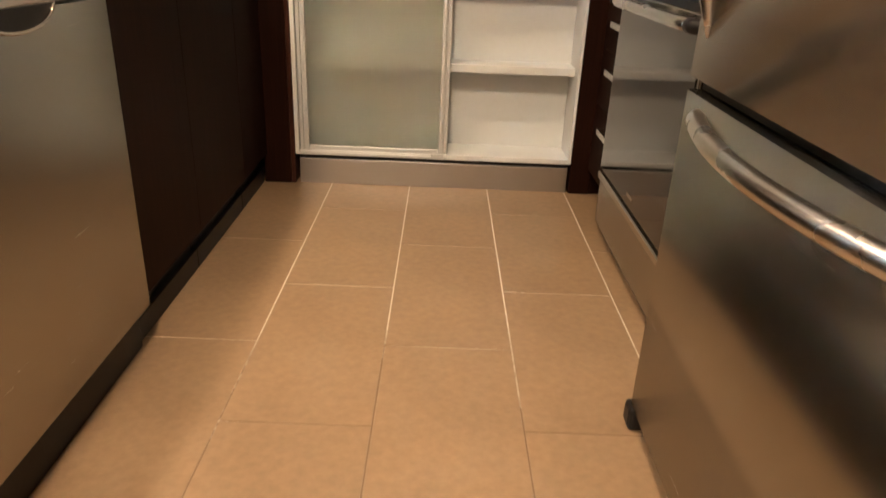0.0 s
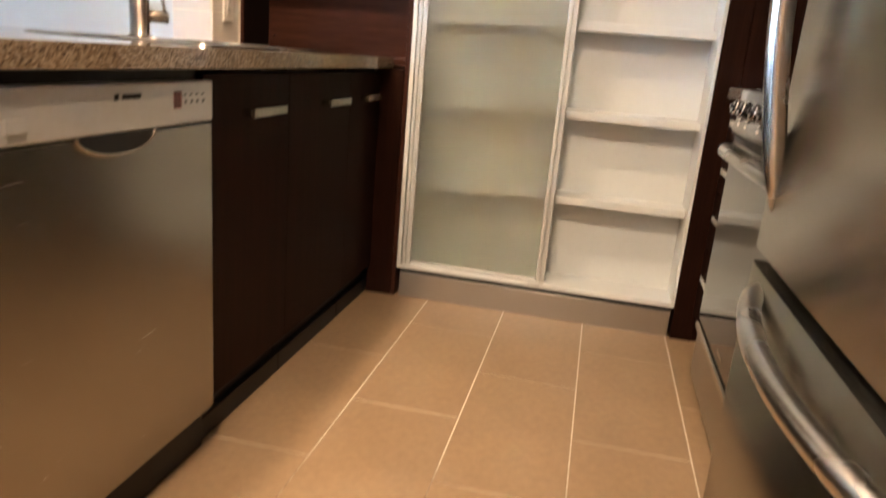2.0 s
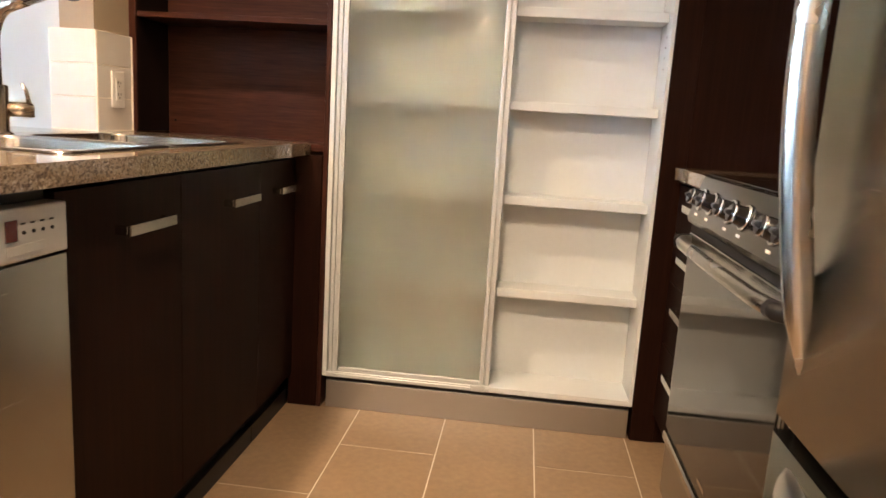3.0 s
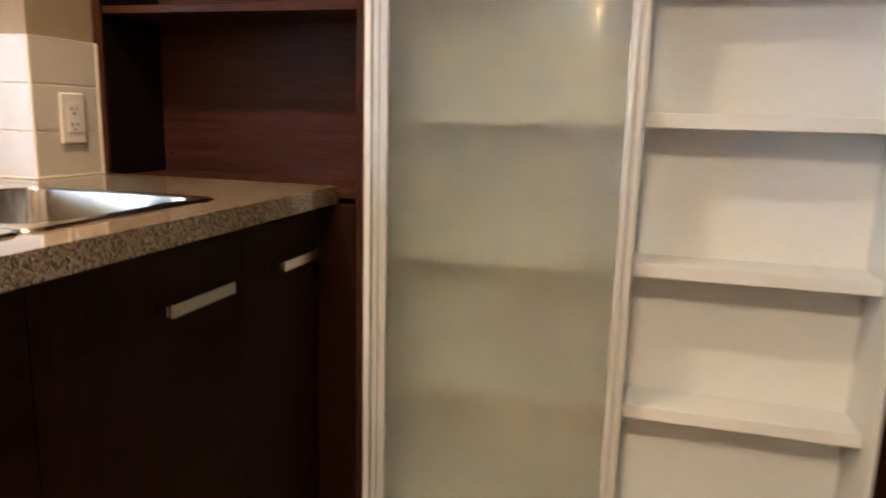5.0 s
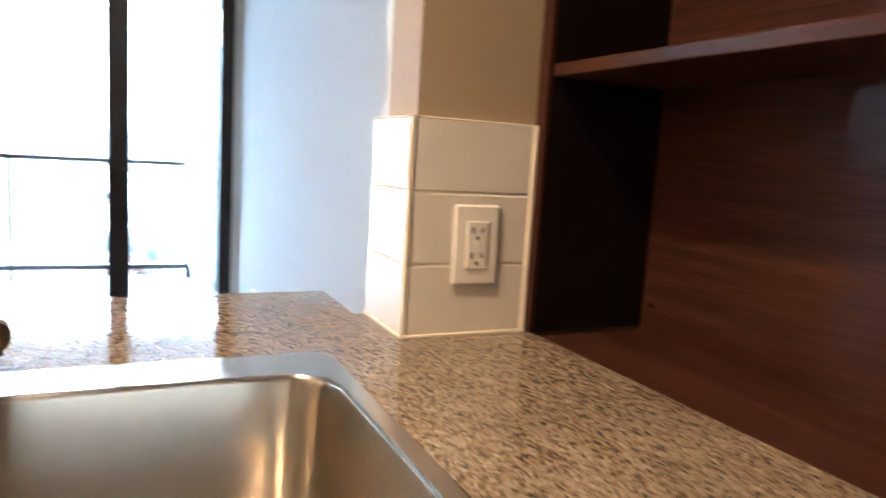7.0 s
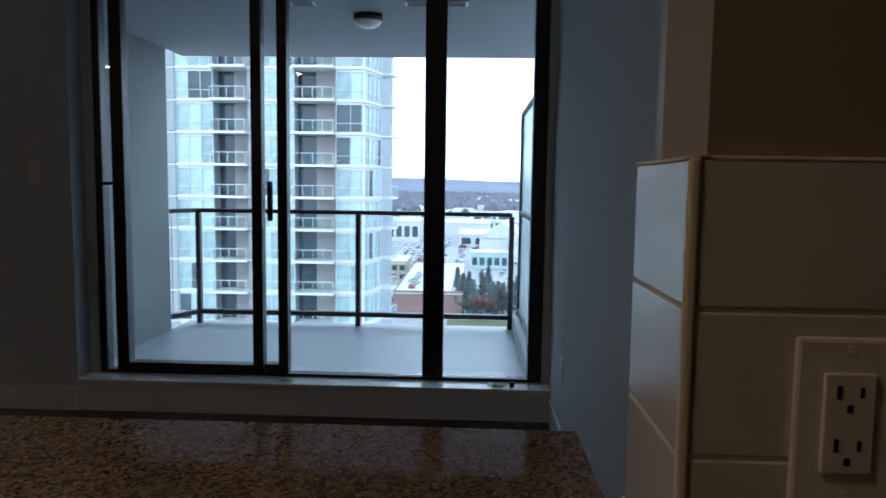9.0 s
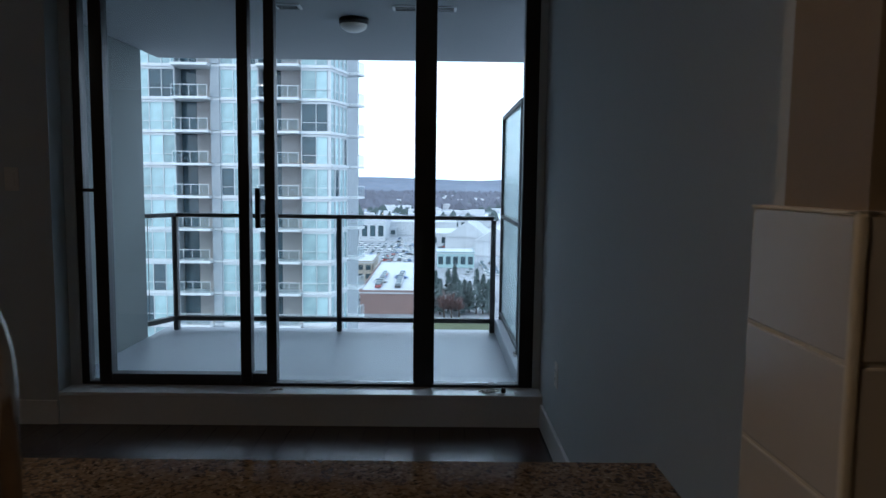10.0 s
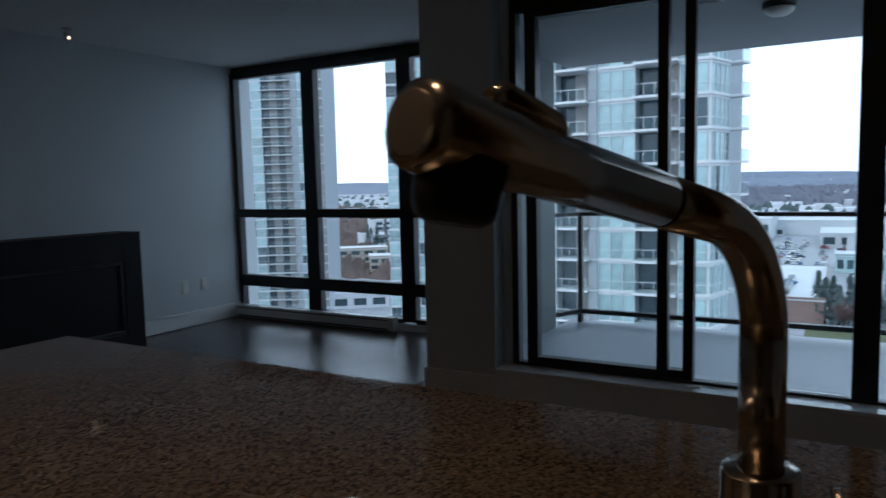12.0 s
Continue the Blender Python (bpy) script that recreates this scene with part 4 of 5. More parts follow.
t = thing("baseboard_heater", (FAR_X + 0.09, -2.27, 0), "low white baseboard heater under the window", "heater")
part("casing", boxes(((FAR_X + 0.045, LIV_Y0 + 0.03, 0.006), (FAR_X + 0.115, -1.34, 0.120)), bevel=0.006), TRIM, t)
part("air_slot", boxes(((FAR_X + 0.1155, LIV_Y0 + 0.06, 0.092), (FAR_X + 0.1165, -1.38, 0.100))), BLACK, t)
part("lower_slot", boxes(((FAR_X + 0.1155, LIV_Y0 + 0.06, 0.014), (FAR_X + 0.1165, -1.38, 0.026))), BLACK, t)
part("end_cap", boxes(((FAR_X + 0.042, -1.345, 0.0), (FAR_X + 0.119, -1.320, 0.123)), bevel=0.004), TRIM, t)


def fireplace():
    t = thing("fireplace", (-3.55, -3.0, 0), "black gas fireplace surround with a glass front", "fireplace")
    x0, x1, yb, yf, h = -4.33, -2.75, LIV_Y0, -2.93, 0.925
    SLATE = paint("black slate", (0.010, 0.010, 0.011), 0.6, vary=0.3, scale=5, bump=0.1)
    SLATE.node_tree.nodes["Principled BSDF"].inputs["Specular IOR Level"].default_value = 0.2
    part("pier", boxes(((x0, yb, 0), (x0 + 0.16, yf, h)), bevel=0.004), SLATE, t)
    part("pier", boxes(((x1 - 0.16, yb, 0), (x1, yf, h)), bevel=0.004), SLATE, t)
    part("lintel", boxes(((x0 + 0.161, yb, 0.70), (x1 - 0.161, yf, h)), bevel=0.004), SLATE, t)
    part("hearth", boxes(((x0 + 0.161, yb, 0), (x1 - 0.161, yf, 0.12)), bevel=0.004), SLATE, t)
    part("firebox", boxes(((x0 + 0.161, yb + 0.001, 0.121), (x1 - 0.161, yb + 0.02, 0.699))), BLACK, t)
    f = part("glass_front", boxes(((x0 + 0.175, yf - 0.035, 0.135), (x1 - 0.175, yf - 0.030, 0.685))), BLACK, t)
    for a, b in (((x0 + 0.162, 0.122), (x1 - 0.162, 0.150)), ((x0 + 0.162, 0.672), (x1 - 0.162, 0.698)), ((x0 + 0.162, 0.151), (x0 + 0.190, 0.671)), ((x1 - 0.190, 0.151), (x1 - 0.162, 0.671))):
        part("front_frame", boxes(((a[0], yf - 0.028, a[1]), (b[0], yf - 0.010, b[1])), bevel=0.003), FRAME, f)


fireplace()
outlet((-4.975, LIV_Y0, 0.366), "y", "white blank wall plate above the baseboard", False)
outlet((-5.185, LIV_Y0, 0.372), "y", "white power outlet above the baseboard")
sw = thing("light_switch", (WIN_X, 0.045, 1.24), "white rocker light switch on the grey column", "light switch")
part("wall_plate", boxes(((WIN_X + 0.001, 0.010, 1.182), (WIN_X + 0.007, 0.080, 1.298)), bevel=0.003), PLASTIC, sw)
part("rocker", boxes(((WIN_X + 0.0065, 0.029, 1.207), (WIN_X + 0.011, 0.061, 1.273)), bevel=0.002), PLASTIC, sw)
outlet((-3.887, LIV_Y1, 0.385), "-y", "white power outlet low on the side wall")

t = thing("ceiling_spotlight", (-3.77, -2.84, TOP), "small silver ceiling spotlight, lit", "ceiling light")
part("canopy", lathe([(0.03, 0), (0.03, -0.01), (0.008, -0.012)], (-3.77, -2.84, TOP)), ALU, t)
part("arm", tube([(-3.77, -2.84, TOP - 0.01), (-3.77, -2.84, TOP - 0.045)], 0.005, 8), ALU, t)
hd = part("lamp_head", tube([(-3.785, -2.87, TOP - 0.035), (-3.755, -2.80, TOP - 0.075), (-3.754, -2.798, TOP - 0.076)], [0.018, 0.026, 0.022], 16), ALU, t)
part("bulb", tube([(-3.7555, -2.8005, TOP - 0.0755), (-3.753, -2.795, TOP - 0.079)], [0.011, 0.007], 12), glow("spot bulb", (1.0, 0.8, 0.6), 3.0), hd)


def cable(at, r, label, seed):
    rng = random.Random(seed)
    x, y, z = at
    pts = []
    for i in range(60):
        a = i * 0.42
        rr = r * (0.75 + 0.25 * math.sin(a * 0.37 + seed))
        pts.append((x + 0.55 * rr * math.cos(a) + rng.uniform(-1, 1) * 0.002, y + rr * math.sin(a) + i * 0.0008, z + 0.0035 + 0.00012 * i))
    solid("cable_coil", tube(pts, 0.003, 6), PLASTIC, label, "cable")


cable((-4.325, 2.40, 0.170), 0.042, "coiled thin white cable lying on the sill", 1)
cable((-4.325, 1.30, 0.170), 0.030, "small loop of white cable lying on the sill", 2)
solid("door_stopper", lathe([(0.012, 0), (0.012, 0.02), (0.008, 0.026)], (-4.32, 2.50, 0.170), sides=14), BLACK, "small black rubber stopper on the sill", "door stop")

# ---- balcony ----
BX, BF, BC = -6.37, 0.045, 2.20
solid("balcony_floor", boxes(((-4.52, -0.06, BF - 0.22), (BX - 0.10, 2.95, BF))), CONCRETE, "worn grey concrete balcony slab", "balcony floor", "structure")
solid("balcony_soffit", boxes(((-4.42, -0.058, BC), (BX - 0.02, 3.1, BC + 0.22))), SOFFIT, "painted concrete slab over the balcony", "balcony ceiling", "structure")
solid("balcony_curb", boxes(((-4.53, 2.62, BF), (BX - 0.05, 2.80, 0.155)), bevel=0.01), CONCRETE, "low concrete curb under the privacy screen", "curb", "structure")


def railing():
    t = thing("balcony_railing", (BX, 1.3, BF), "dark metal balcony railing with glass panels", "railing")
    top, bot = 0.975, 0.142
    ends = [(-6.10, -0.075), (BX, 0.056), (BX, 1.366), (BX, 2.60)]
    for x, y in ends[1:]:
        part("post", boxes(((x - 0.025, y - 0.02, BF), (x + 0.025, y + 0.02, top - 0.02)), bevel=0.003), FRAME, t)
    for (xa, ya), (xb, yb) in zip(ends, ends[1:]):
        d = Vector((xb - xa, yb - ya, 0)).normalized()
        a, b = Vector((xa, ya, 0)), Vector((xb, yb, 0))
        s = d.cross(Vector((0, 0, 1))) * 0.028
        for name, z0, z1 in (("top_rail", top - 0.02, top + 0.012), ("bottom_rail", bot - 0.018, bot + 0.018)):
            bm = bmesh.new()
            prism(bm, [tuple((p + q)[:2]) for p, q in ((a, s), (b, s), (b, -s), (a, -s))], z0, z1)
            part(name, bm, FRAME, t)
        s = s * 0.12
        bm = bmesh.new()
        prism(bm, [tuple((p + q)[:2]) for p, q in ((a + d * 0.03, s), (b - d * 0.03, s), (b - d * 0.03, -s), (a + d * 0.03, -s))], bot + 0.019, top - 0.021)
        part("glass_panel", bm, CLEAR, t).visible_shadow = False


railing()


def privacy_screen():
    t = thing("privacy_screen", (-6.0, 2.68, 0.155), "obscure glass privacy screen in a dark frame", "screen")
    y0, y1 = 2.655, 2.695
    xs, zt = (BX + 0.01, -5.15), 1.775
    for x in xs:
        part("post", boxes(((x - 0.02, y0, 0.156), (x + 0.02, y1, zt)), bevel=0.003), FRAME, t)
    for z in (0.19, 0.975, zt - 0.03):
        part("rail", boxes(((xs[0] + 0.02, y0, z), (xs[1] - 0.02, y1, z + 0.03)), bevel=0.003), FRAME, t)
    for z0, z1 in ((0.22, 0.975), (1.005, zt - 0.03)):
        part("glass_panel", boxes(((xs[0] + 0.02, 2.671, z0), (xs[1] - 0.02, 2.679, z1))), SCREEN, t).visible_shadow = False
    part("bracket", boxes(((-5.20, 2.64, 0.156), (-5.12, 2.70, 0.175)), bevel=0.004), SATIN, t)


privacy_screen()
t = thing("balcony_ceiling_lamp", (-5.00, 1.645, BC), "round frosted balcony ceiling lamp with a dark rim, off", "ceiling light")
part("rim", lathe([(0.086, -0.001), (0.088, -0.03), (0.080, -0.034)], (-5.00, 1.645, BC)), BLACK, t)
part("dome", lathe([(0.079, -0.033), (0.072, -0.055), (0.045, -0.072), (0.012, -0.078)], (-5.00, 1.645, BC)), PLASTIC, t)
for y in (1.32, 1.96, 2.17):
    t = thing("soffit_vent", (-4.72, y, BC), "small white vent plate under the balcony slab", "vent", "soffit vents")
    part("plate", boxes(((-4.77, y - 0.07, BC - 0.008), (-4.67, y + 0.07, BC - 0.0005)), bevel=0.002), TRIM, t)
    for i in range(3):
        part("slat", boxes(((-4.755 + 0.03 * i, y - 0.055, BC - 0.011), (-4.742 + 0.03 * i, y + 0.055, BC - 0.0082))), FRAME, t)


# ---- outside: ground, towers, town ----
GZ = -37.0
ASPHALT = paint("pale wet asphalt", (0.25, 0.26, 0.28), 0.7, vary=0.35, scale=0.012, grain=0.25, bump=0)
TOWER_WHITE = paint("pale concrete edge", (0.55, 0.57, 0.58), 0.7, vary=0.08, scale=0.5, grain=4, bump=0)
TOWER_GREY = paint("grey tower concrete", (0.27, 0.30, 0.32), 0.8, vary=0.12, scale=0.3, grain=3, bump=0)
TOWER_TAN = paint("tan tower wall", (0.34, 0.32, 0.31), 0.8, vary=0.12, scale=0.3, grain=3, bump=0, each=0.2)
TEAL = paint("teal curtain glass", (0.30, 0.42, 0.43), 0.09, vary=0.5, scale=0.35, grain=1.2, bump=0, each=0.9)
DIM = paint("dark window glass", (0.045, 0.075, 0.09), 0.06, vary=0.6, scale=0.5, grain=1.5, bump=0, each=0.9)
RAIL = glass("balcony rail glass", (0.72, 0.84, 0.87), 0.03, 1.2)
ROOF = paint("pale flat roof", (0.48, 0.50, 0.53), 0.8, vary=0.15, scale=0.05, grain=0.8, bump=0)
BRICK = paint("red brick", (0.22, 0.14, 0.125), 0.85, vary=0.2, scale=0.2, grain=3, bump=0)
BEIGE_BLOCK = paint("beige stucco", (0.36, 0.32, 0.27), 0.85, vary=0.12, scale=0.1, grain=1, bump=0)
FIR = paint("fir needles", (0.05, 0.075, 0.075), 0.9, vary=0.4, scale=0.4, grain=3, bump=0)
TWIG = paint("bare brown twigs", (0.105, 0.075, 0.065), 0.9, vary=0.4, scale=0.1, grain=2, bump=0)
RUST = paint("rust red twigs", (0.16, 0.09, 0.085), 0.9, vary=0.3, scale=0.3, grain=2, bump=0)
BARK = paint("tree bark", (0.07, 0.05, 0.04), 0.9, vary=0.3)
GRASS = paint("short grass", (0.07, 0.085, 0.04), 0.9, vary=0.3, scale=0.05, grain=1, bump=0)
# far hills carry their haze as a blue tint
HAZE_HILL = paint("wooded hills tinted with haze", (0.125, 0.15, 0.195), 0.95, vary=0.22, scale=0.004, grain=0.03, bump=0)
# blue-grey instead of twig brown, the haze is part of the colour
HAZE_WOODS = paint("bare woods tinted with haze", (0.12, 0.125, 0.155), 0.95, vary=0.25, scale=0.01, grain=0.1, bump=0)

solid("ground", boxes(((-4900, -4200, GZ - 1), (400, 4200, GZ))), ASPHALT, "pale wet asphalt and yards reaching the horizon", "ground", "structure")


def put(name, me, parent, m, label=""):
    ob = new(name, me)
    ob.parent = parent
    ob.matrix_basis = m
    return tagged(ob, label)


def tower(name, at, turn, label, storeys, pitch, first, facades, core, simple=False):
    """A residential tower. Facades: (origin x, origin y, angle, bays); bays: (x0, x1, kind)."""
    root = thing(name, (0, 0, 0), label, "building")
    root.matrix_basis = pose(*at, 0, 0, turn)
    top = first + pitch * storeys
    bm = bmesh.new()
    prism(bm, core, 0, top + 1.0)
    part("wall", bm, TOWER_GREY, root)
    bm = bmesh.new()
    prism(bm, core, top + 1.001, top + 1.5)
    part("roof", bm, ROOF, root)
    cache = {}

    def shape(key, material, make):
        if key not in cache:
            cache[key] = mesh_of(make(), key[0], material)
        return cache[key]

    for ox, oy, ang, bays in facades:
        base = pose(ox, oy, 0, 0, 0, ang)
        for x0, x1, kind in bays:
            w = x1 - x0
            for i in range(storeys):
                z = first + pitch * i
                m = base @ pose(x0, 0, z)
                k = (round(w, 2), kind)
                slab_out = -1.0 if kind == "balcony" else -0.14
                put("slab", shape(("slab",) + k, TOWER_WHITE, lambda: boxes(((0.02, slab_out, -0.10), (w - 0.02, 1.6, 0.10)))), root, m)
                if kind == "pier":
                    put("pier", shape(("pier",) + k, TOWER_GREY, lambda: boxes(((0.0, -0.25, 0.12), (w, 1.6, pitch - 0.12)))), root, m)
                elif kind == "glaze":
                    n = max(2, round(w / 1.15))

                    def frame_mesh():
                        bm = boxes(((0, 0.0, 0.11), (w, 0.22, 0.16)), ((0, 0.0, pitch - 0.32), (w, 0.22, pitch - 0.11)), ((0, 0.02, 0.86), (w, 0.2, 0.90)))
                        for j in range(n + 1):
                            x = min(w - 0.06, j * w / n)
                            box(bm, (x, -0.02, 0.161), (x + 0.045, 0.21, pitch - 0.321))
                        return bm

                    win = put("window", shape(("window",) + k, TOWER_WHITE, frame_mesh), root, m)
                    for j in range(n if not simple else 1):
                        ww = w / n if not simple else w
                        r = random.Random(hash((round(ox), i * 31 + j, round(x0 * 7)))).random()
                        dark = r > 0.86
                        put("pane", shape(("pane", dark) + k, DIM if dark else TEAL, lambda: boxes(((0.03, 0.09, 0.12), (ww - 0.03, 0.12, pitch - 0.13)))), win, pose(j * ww, 0, 0))
                    put("return_wall", shape(("return_wall",) + k, TOWER_GREY, lambda: boxes(((0.0, 0.23, 0.12), (0.15, 1.64, pitch - 0.12)), ((w - 0.15, 0.23, 0.12), (w, 1.64, pitch - 0.12)))), root, m)
                else:
                    put("balcony_wall", shape(("balcony_wall",) + k, TOWER_TAN, lambda: boxes(((w * 0.45, 1.40, 0.12), (w, 1.62, pitch - 0.12)))), root, m)
                    put("balcony_door", shape(("balcony_door",) + k, DIM, lambda: boxes(((0.05, 1.48, 0.12), (w * 0.45, 1.60, pitch - 0.12)))), root, m)
                    r = put("balcony_rail", shape(("balcony_rail",) + k, RAIL, lambda: boxes(((0.06, -0.96, 0.22), (w - 0.06, -0.93, 1.02)))), root, m)

                    def bars():
                        bm = boxes(((0.04, -0.98, 1.03), (w - 0.04, -0.91, 1.08)))
                        for j in range(5):
                            x = 0.05 + j * (w - 0.14) / 4
                            box(bm, (x, -0.975, 0.12), (x + 0.035, -0.925, 1.029))
                        return bm

                    put("rail_frame", shape(("rail_frame",) + k, TOWER_WHITE, bars), r, Matrix.Identity(4))
    return root


tower("apartment_tower", (-61, 0, GZ), 90, "pale teal glass apartment tower with stacked balconies", 24, 2.77, 0.88,
      [(0, 0, 0, [(-31.5, -28.0, "glaze"), (-28.0, -24.6, "balcony"), (-24.6, -23.5, "pier"), (-23.5, -20.2, "glaze"), (-20.2, -17.1, "balcony"), (-17.1, -16.35, "pier"),
                  (-16.35, -13.1, "glaze"), (-13.1, -9.5, "balcony"), (-9.5, -7.0, "glaze")]),
       (-7.0, 0.0, 74, [(0.0, 1.9, "glaze"), (1.9, 3.6, "glaze"), (3.6, 5.3, "balcony")])],
      [(-31.5, 1.65), (-8.4, 1.65), (-7.3, 5.6), (-7.3, 24), (-31.5, 24)])
tower("apartment_tower", (-170, -135, GZ), 117, "tall slim grey and teal apartment tower in the distance", 34, 2.8, 1.0,
      [(0, 0, 0, [(-26, -21.5, "glaze"), (-21.5, -18.5, "glaze"), (-18.5, -14.0, "balcony"), (-14.0, -9.5, "balcony"), (-9.5, -7.5, "pier"), (-7.5, -4, "glaze"), (-4, 0, "balcony")])],
      [(-26, 1.65), (0, 1.65), (0, 22), (-26, 22)], True)
tower("apartment_tower", (-126, -82, GZ), 117, "slim teal apartment tower with white balconies", 30, 2.8, 1.0,
      [(0, 0, 0, [(0, 3.2, "glaze"), (3.2, 6.5, "balcony"), (6.5, 10, "glaze"), (10, 14, "balcony")])],
      [(0, 1.65), (14, 1.65), (14, 16), (0, 16)], True)


def low_building(at, size, turn, material, label, bays=6, floors=2, name="low_building", gable=0.0):
    x, y, z = size
    root = thing(name, (0, 0, 0), label, "building")
    root.matrix_basis = pose(at[0], at[1], GZ, 0, 0, turn)
    part("wall", boxes(((0, -y / 2, 0), (-x, y / 2, z))), material, root)
    if gable:
        bm = bmesh.new()
        prism(bm, [(-y / 2 - 0.5, z + 0.01), (y / 2 + 0.5, z + 0.01), (0, z + gable)], -x, 0.6, "x")
        part("roof", bm, ROOF, root)
    else:
        part("roof", boxes(((0.3, -y / 2 - 0.3, z + 0.01), (-x - 0.3, y / 2 + 0.3, z + 0.35))), ROOF, root)
        for side in (-1, 1):
            part("parapet", boxes(((0.3, side * (y / 2 + 0.02), z + 0.36), (-x, side * (y / 2 + 0.3), z + 1.0))), material, root)
        part("parapet", boxes(((0.02, -y / 2, z + 0.36), (0.3, y / 2, z + 1.0))), material, root)
    h = z / floors
    me = None
    for f in range(floors):
        for i in range(bays):
            w = y / bays
            if me is None:
                me = mesh_of(boxes(((0.0, -w * 0.33, 0.25 * h), (0.08, w * 0.33, 0.8 * h))), "window", DIM)
            put("window", me, root, pose(0, -y / 2 + (i + 0.5) * w, f * h))
    return root


low_building((-203, -10, 0), (78, 20, 6.1), 0, BRICK, "low red brick building with rooftop parking", 0, 1)
low_building((-272, -29, 0), (30, 12, 7.0), 0, BEIGE_BLOCK, "low brown building beside the car park", 4, 2)
low_building((-460, -48, 0), (60, 32, 13), 0, ROOF, "large white flat roofed warehouse", 6, 1)
low_building((-520, -8, 0), (50, 50, 9), 0, ROOF, "wide pale retail building", 0, 1)
low_building((-385, 19, 0), (40, 24, 9), -8, ROOF, "pale warehouse with a steep white roof", 0, 1, gable=9.0)
low_building((-318, 11, 0), (22, 17, 6.5), 0, TEAL, "pale teal low building", 5, 1)
low_building((-430, 30, 0), (60, 70, 7), 0, ROOF, "long pale shed beyond the car park", 8, 1)
low_building((-372, 34, 0), (46, 22, 8), -8, ROOF, "pale warehouse with a second steep roof", 0, 1, gable=7.0)
low_building((-505, -62, 0), (14, 70, 5.5), 0, ROOF, "long white store with a dark glazed front", 14, 1)
low_building((-600, -8, 0), (30, 90, 7), 0, ROOF, "long pale depot behind the car park", 12, 1)
low_building((-640, -470, 0), (40, 120, 9), 36, ROOF, "row of white sheds beyond the trees", 10, 1)
low_building((-640, -150, 0), (60, 110, 9), 20, ROOF, "long pale industrial shed", 9, 1)
for x, y, s, tn, lb in ((-262, -196, (18, 36, 9), 38, "beige low-rise apartment block"), (-250, -160, (18, 26, 8), 36, "beige low-rise apartment block with dark windows"), (-300, -172, (18, 40, 9), 36, "beige terrace of low flats")):
    low_building((x, y, 0), s, tn, BEIGE_BLOCK, lb, 6, 3)
low_building((-176, -131, 0), (16, 24, 4), 38, ROOF, "pale flat roofed pavilion below the window", 4, 1)
low_building((-360, -200, 0), (30, 90, 10), 50, ROOF, "wide white warehouse in the distance", 9, 2)
low_building((-900, -560, 0), (24, 26, 62), 50, TOWER_GREY, "distant grey tower on the skyline", 4, 14)
low_building((-420, -268, 0), (20, 40, 14), 50, ROOF, "white office block in the distance", 6, 4)


def fir(x, y, h, seed):
    rng = random.Random(seed)
    t = thing("fir_tree", (x, y, GZ), "dark green fir tree beside the car park", "tree", "row of firs")
    part("trunk", tube([(x, y, GZ), (x, y, GZ + h * 0.9)], [0.25, 0.05], 7), BARK, t)
    bm = bmesh.new()
    for i in range(210):
        u = rng.random() ** 0.8
        z = GZ + h * (0.08 + 0.92 * u)
        r = (1 - u) * h * 0.24 * rng.uniform(0.35, 1.1)
        a = rng.uniform(0, 6.28)
        c = Vector((x + r * math.cos(a), y + r * math.sin(a), z))
        d = Vector((math.cos(a), math.sin(a), -0.45)) * rng.uniform(0.6, 1.3)
        s = Vector((-math.sin(a), math.cos(a), 0)) * rng.uniform(0.35, 0.7)
        vs = [bm.verts.new(p) for p in (c - d * 0.4 + Vector((0, 0, 0.3)), c + s, c + d, c - s)]
        bm.faces.new((vs[0], vs[1], vs[2]))
        bm.faces.new((vs[0], vs[2], vs[3]))
    part("crown", bm, FIR, t)


def bare_tree(x, y, h, seed, material, label):
    rng = random.Random(seed)
    t = thing("bare_tree", (x, y, GZ), label, "tree")
    part("trunk", tube([(x, y, GZ), (x + 0.2, y, GZ + h * 0.45)], [0.28, 0.14], 7), BARK, t)
    bm = bmesh.new()
    for i in range(170):
        a, e = rng.uniform(0, 6.28), rng.uniform(0.25, 1.45)
        n = h * 0.6 * rng.uniform(0.4, 1.0)
        d = Vector((math.cos(a) * math.cos(e), math.sin(a) * math.cos(e), math.sin(e)))
        p = Vector((x, y, GZ + h * rng.uniform(0.28, 0.5)))
        q = p + d * n
        s = d.cross(Vector((0, 0, 1))).normalized() * 0.09
        vs = [bm.verts.new(v) for v in (p - s, p + s, q)]
        bm.faces.new(vs)
        for j in range(4):
            b = p + d * n * rng.uniform(0.4, 1)
            f = (d + Vector((rng.uniform(-1, 1), rng.uniform(-1, 1), rng.uniform(-0.4, 1))) * 0.8).normalized() * h * 0.14
            vs = [bm.verts.new(v) for v in (b - s, b + s, b + f)]
            bm.faces.new(vs)
    part("crown", bm, material, t)


rng = random.Random(11)
for i in range(12):
    fir(-206 + rng.uniform(-3, 5), -1.5 + 1.75 * i + rng.uniform(-0.5, 0.5), rng.uniform(9, 14), i)
for i in range(3):
    bare_tree(-199 + rng.uniform(-1, 1), 4.5 + 2.2 * i, rng.uniform(5.5, 7.5), 40 + i, RUST, "bare rust-red tree in front of the firs")
for i in range(6):
    fir(-330 + rng.uniform(-15, 15), -236 + 8 * i, rng.uniform(14, 22), 70 + i)
solid("lawn", boxes(((-175, -4, GZ), (-196, 17, GZ + 0.06))), GRASS, "short green lawn below the firs", "lawn", "structure")


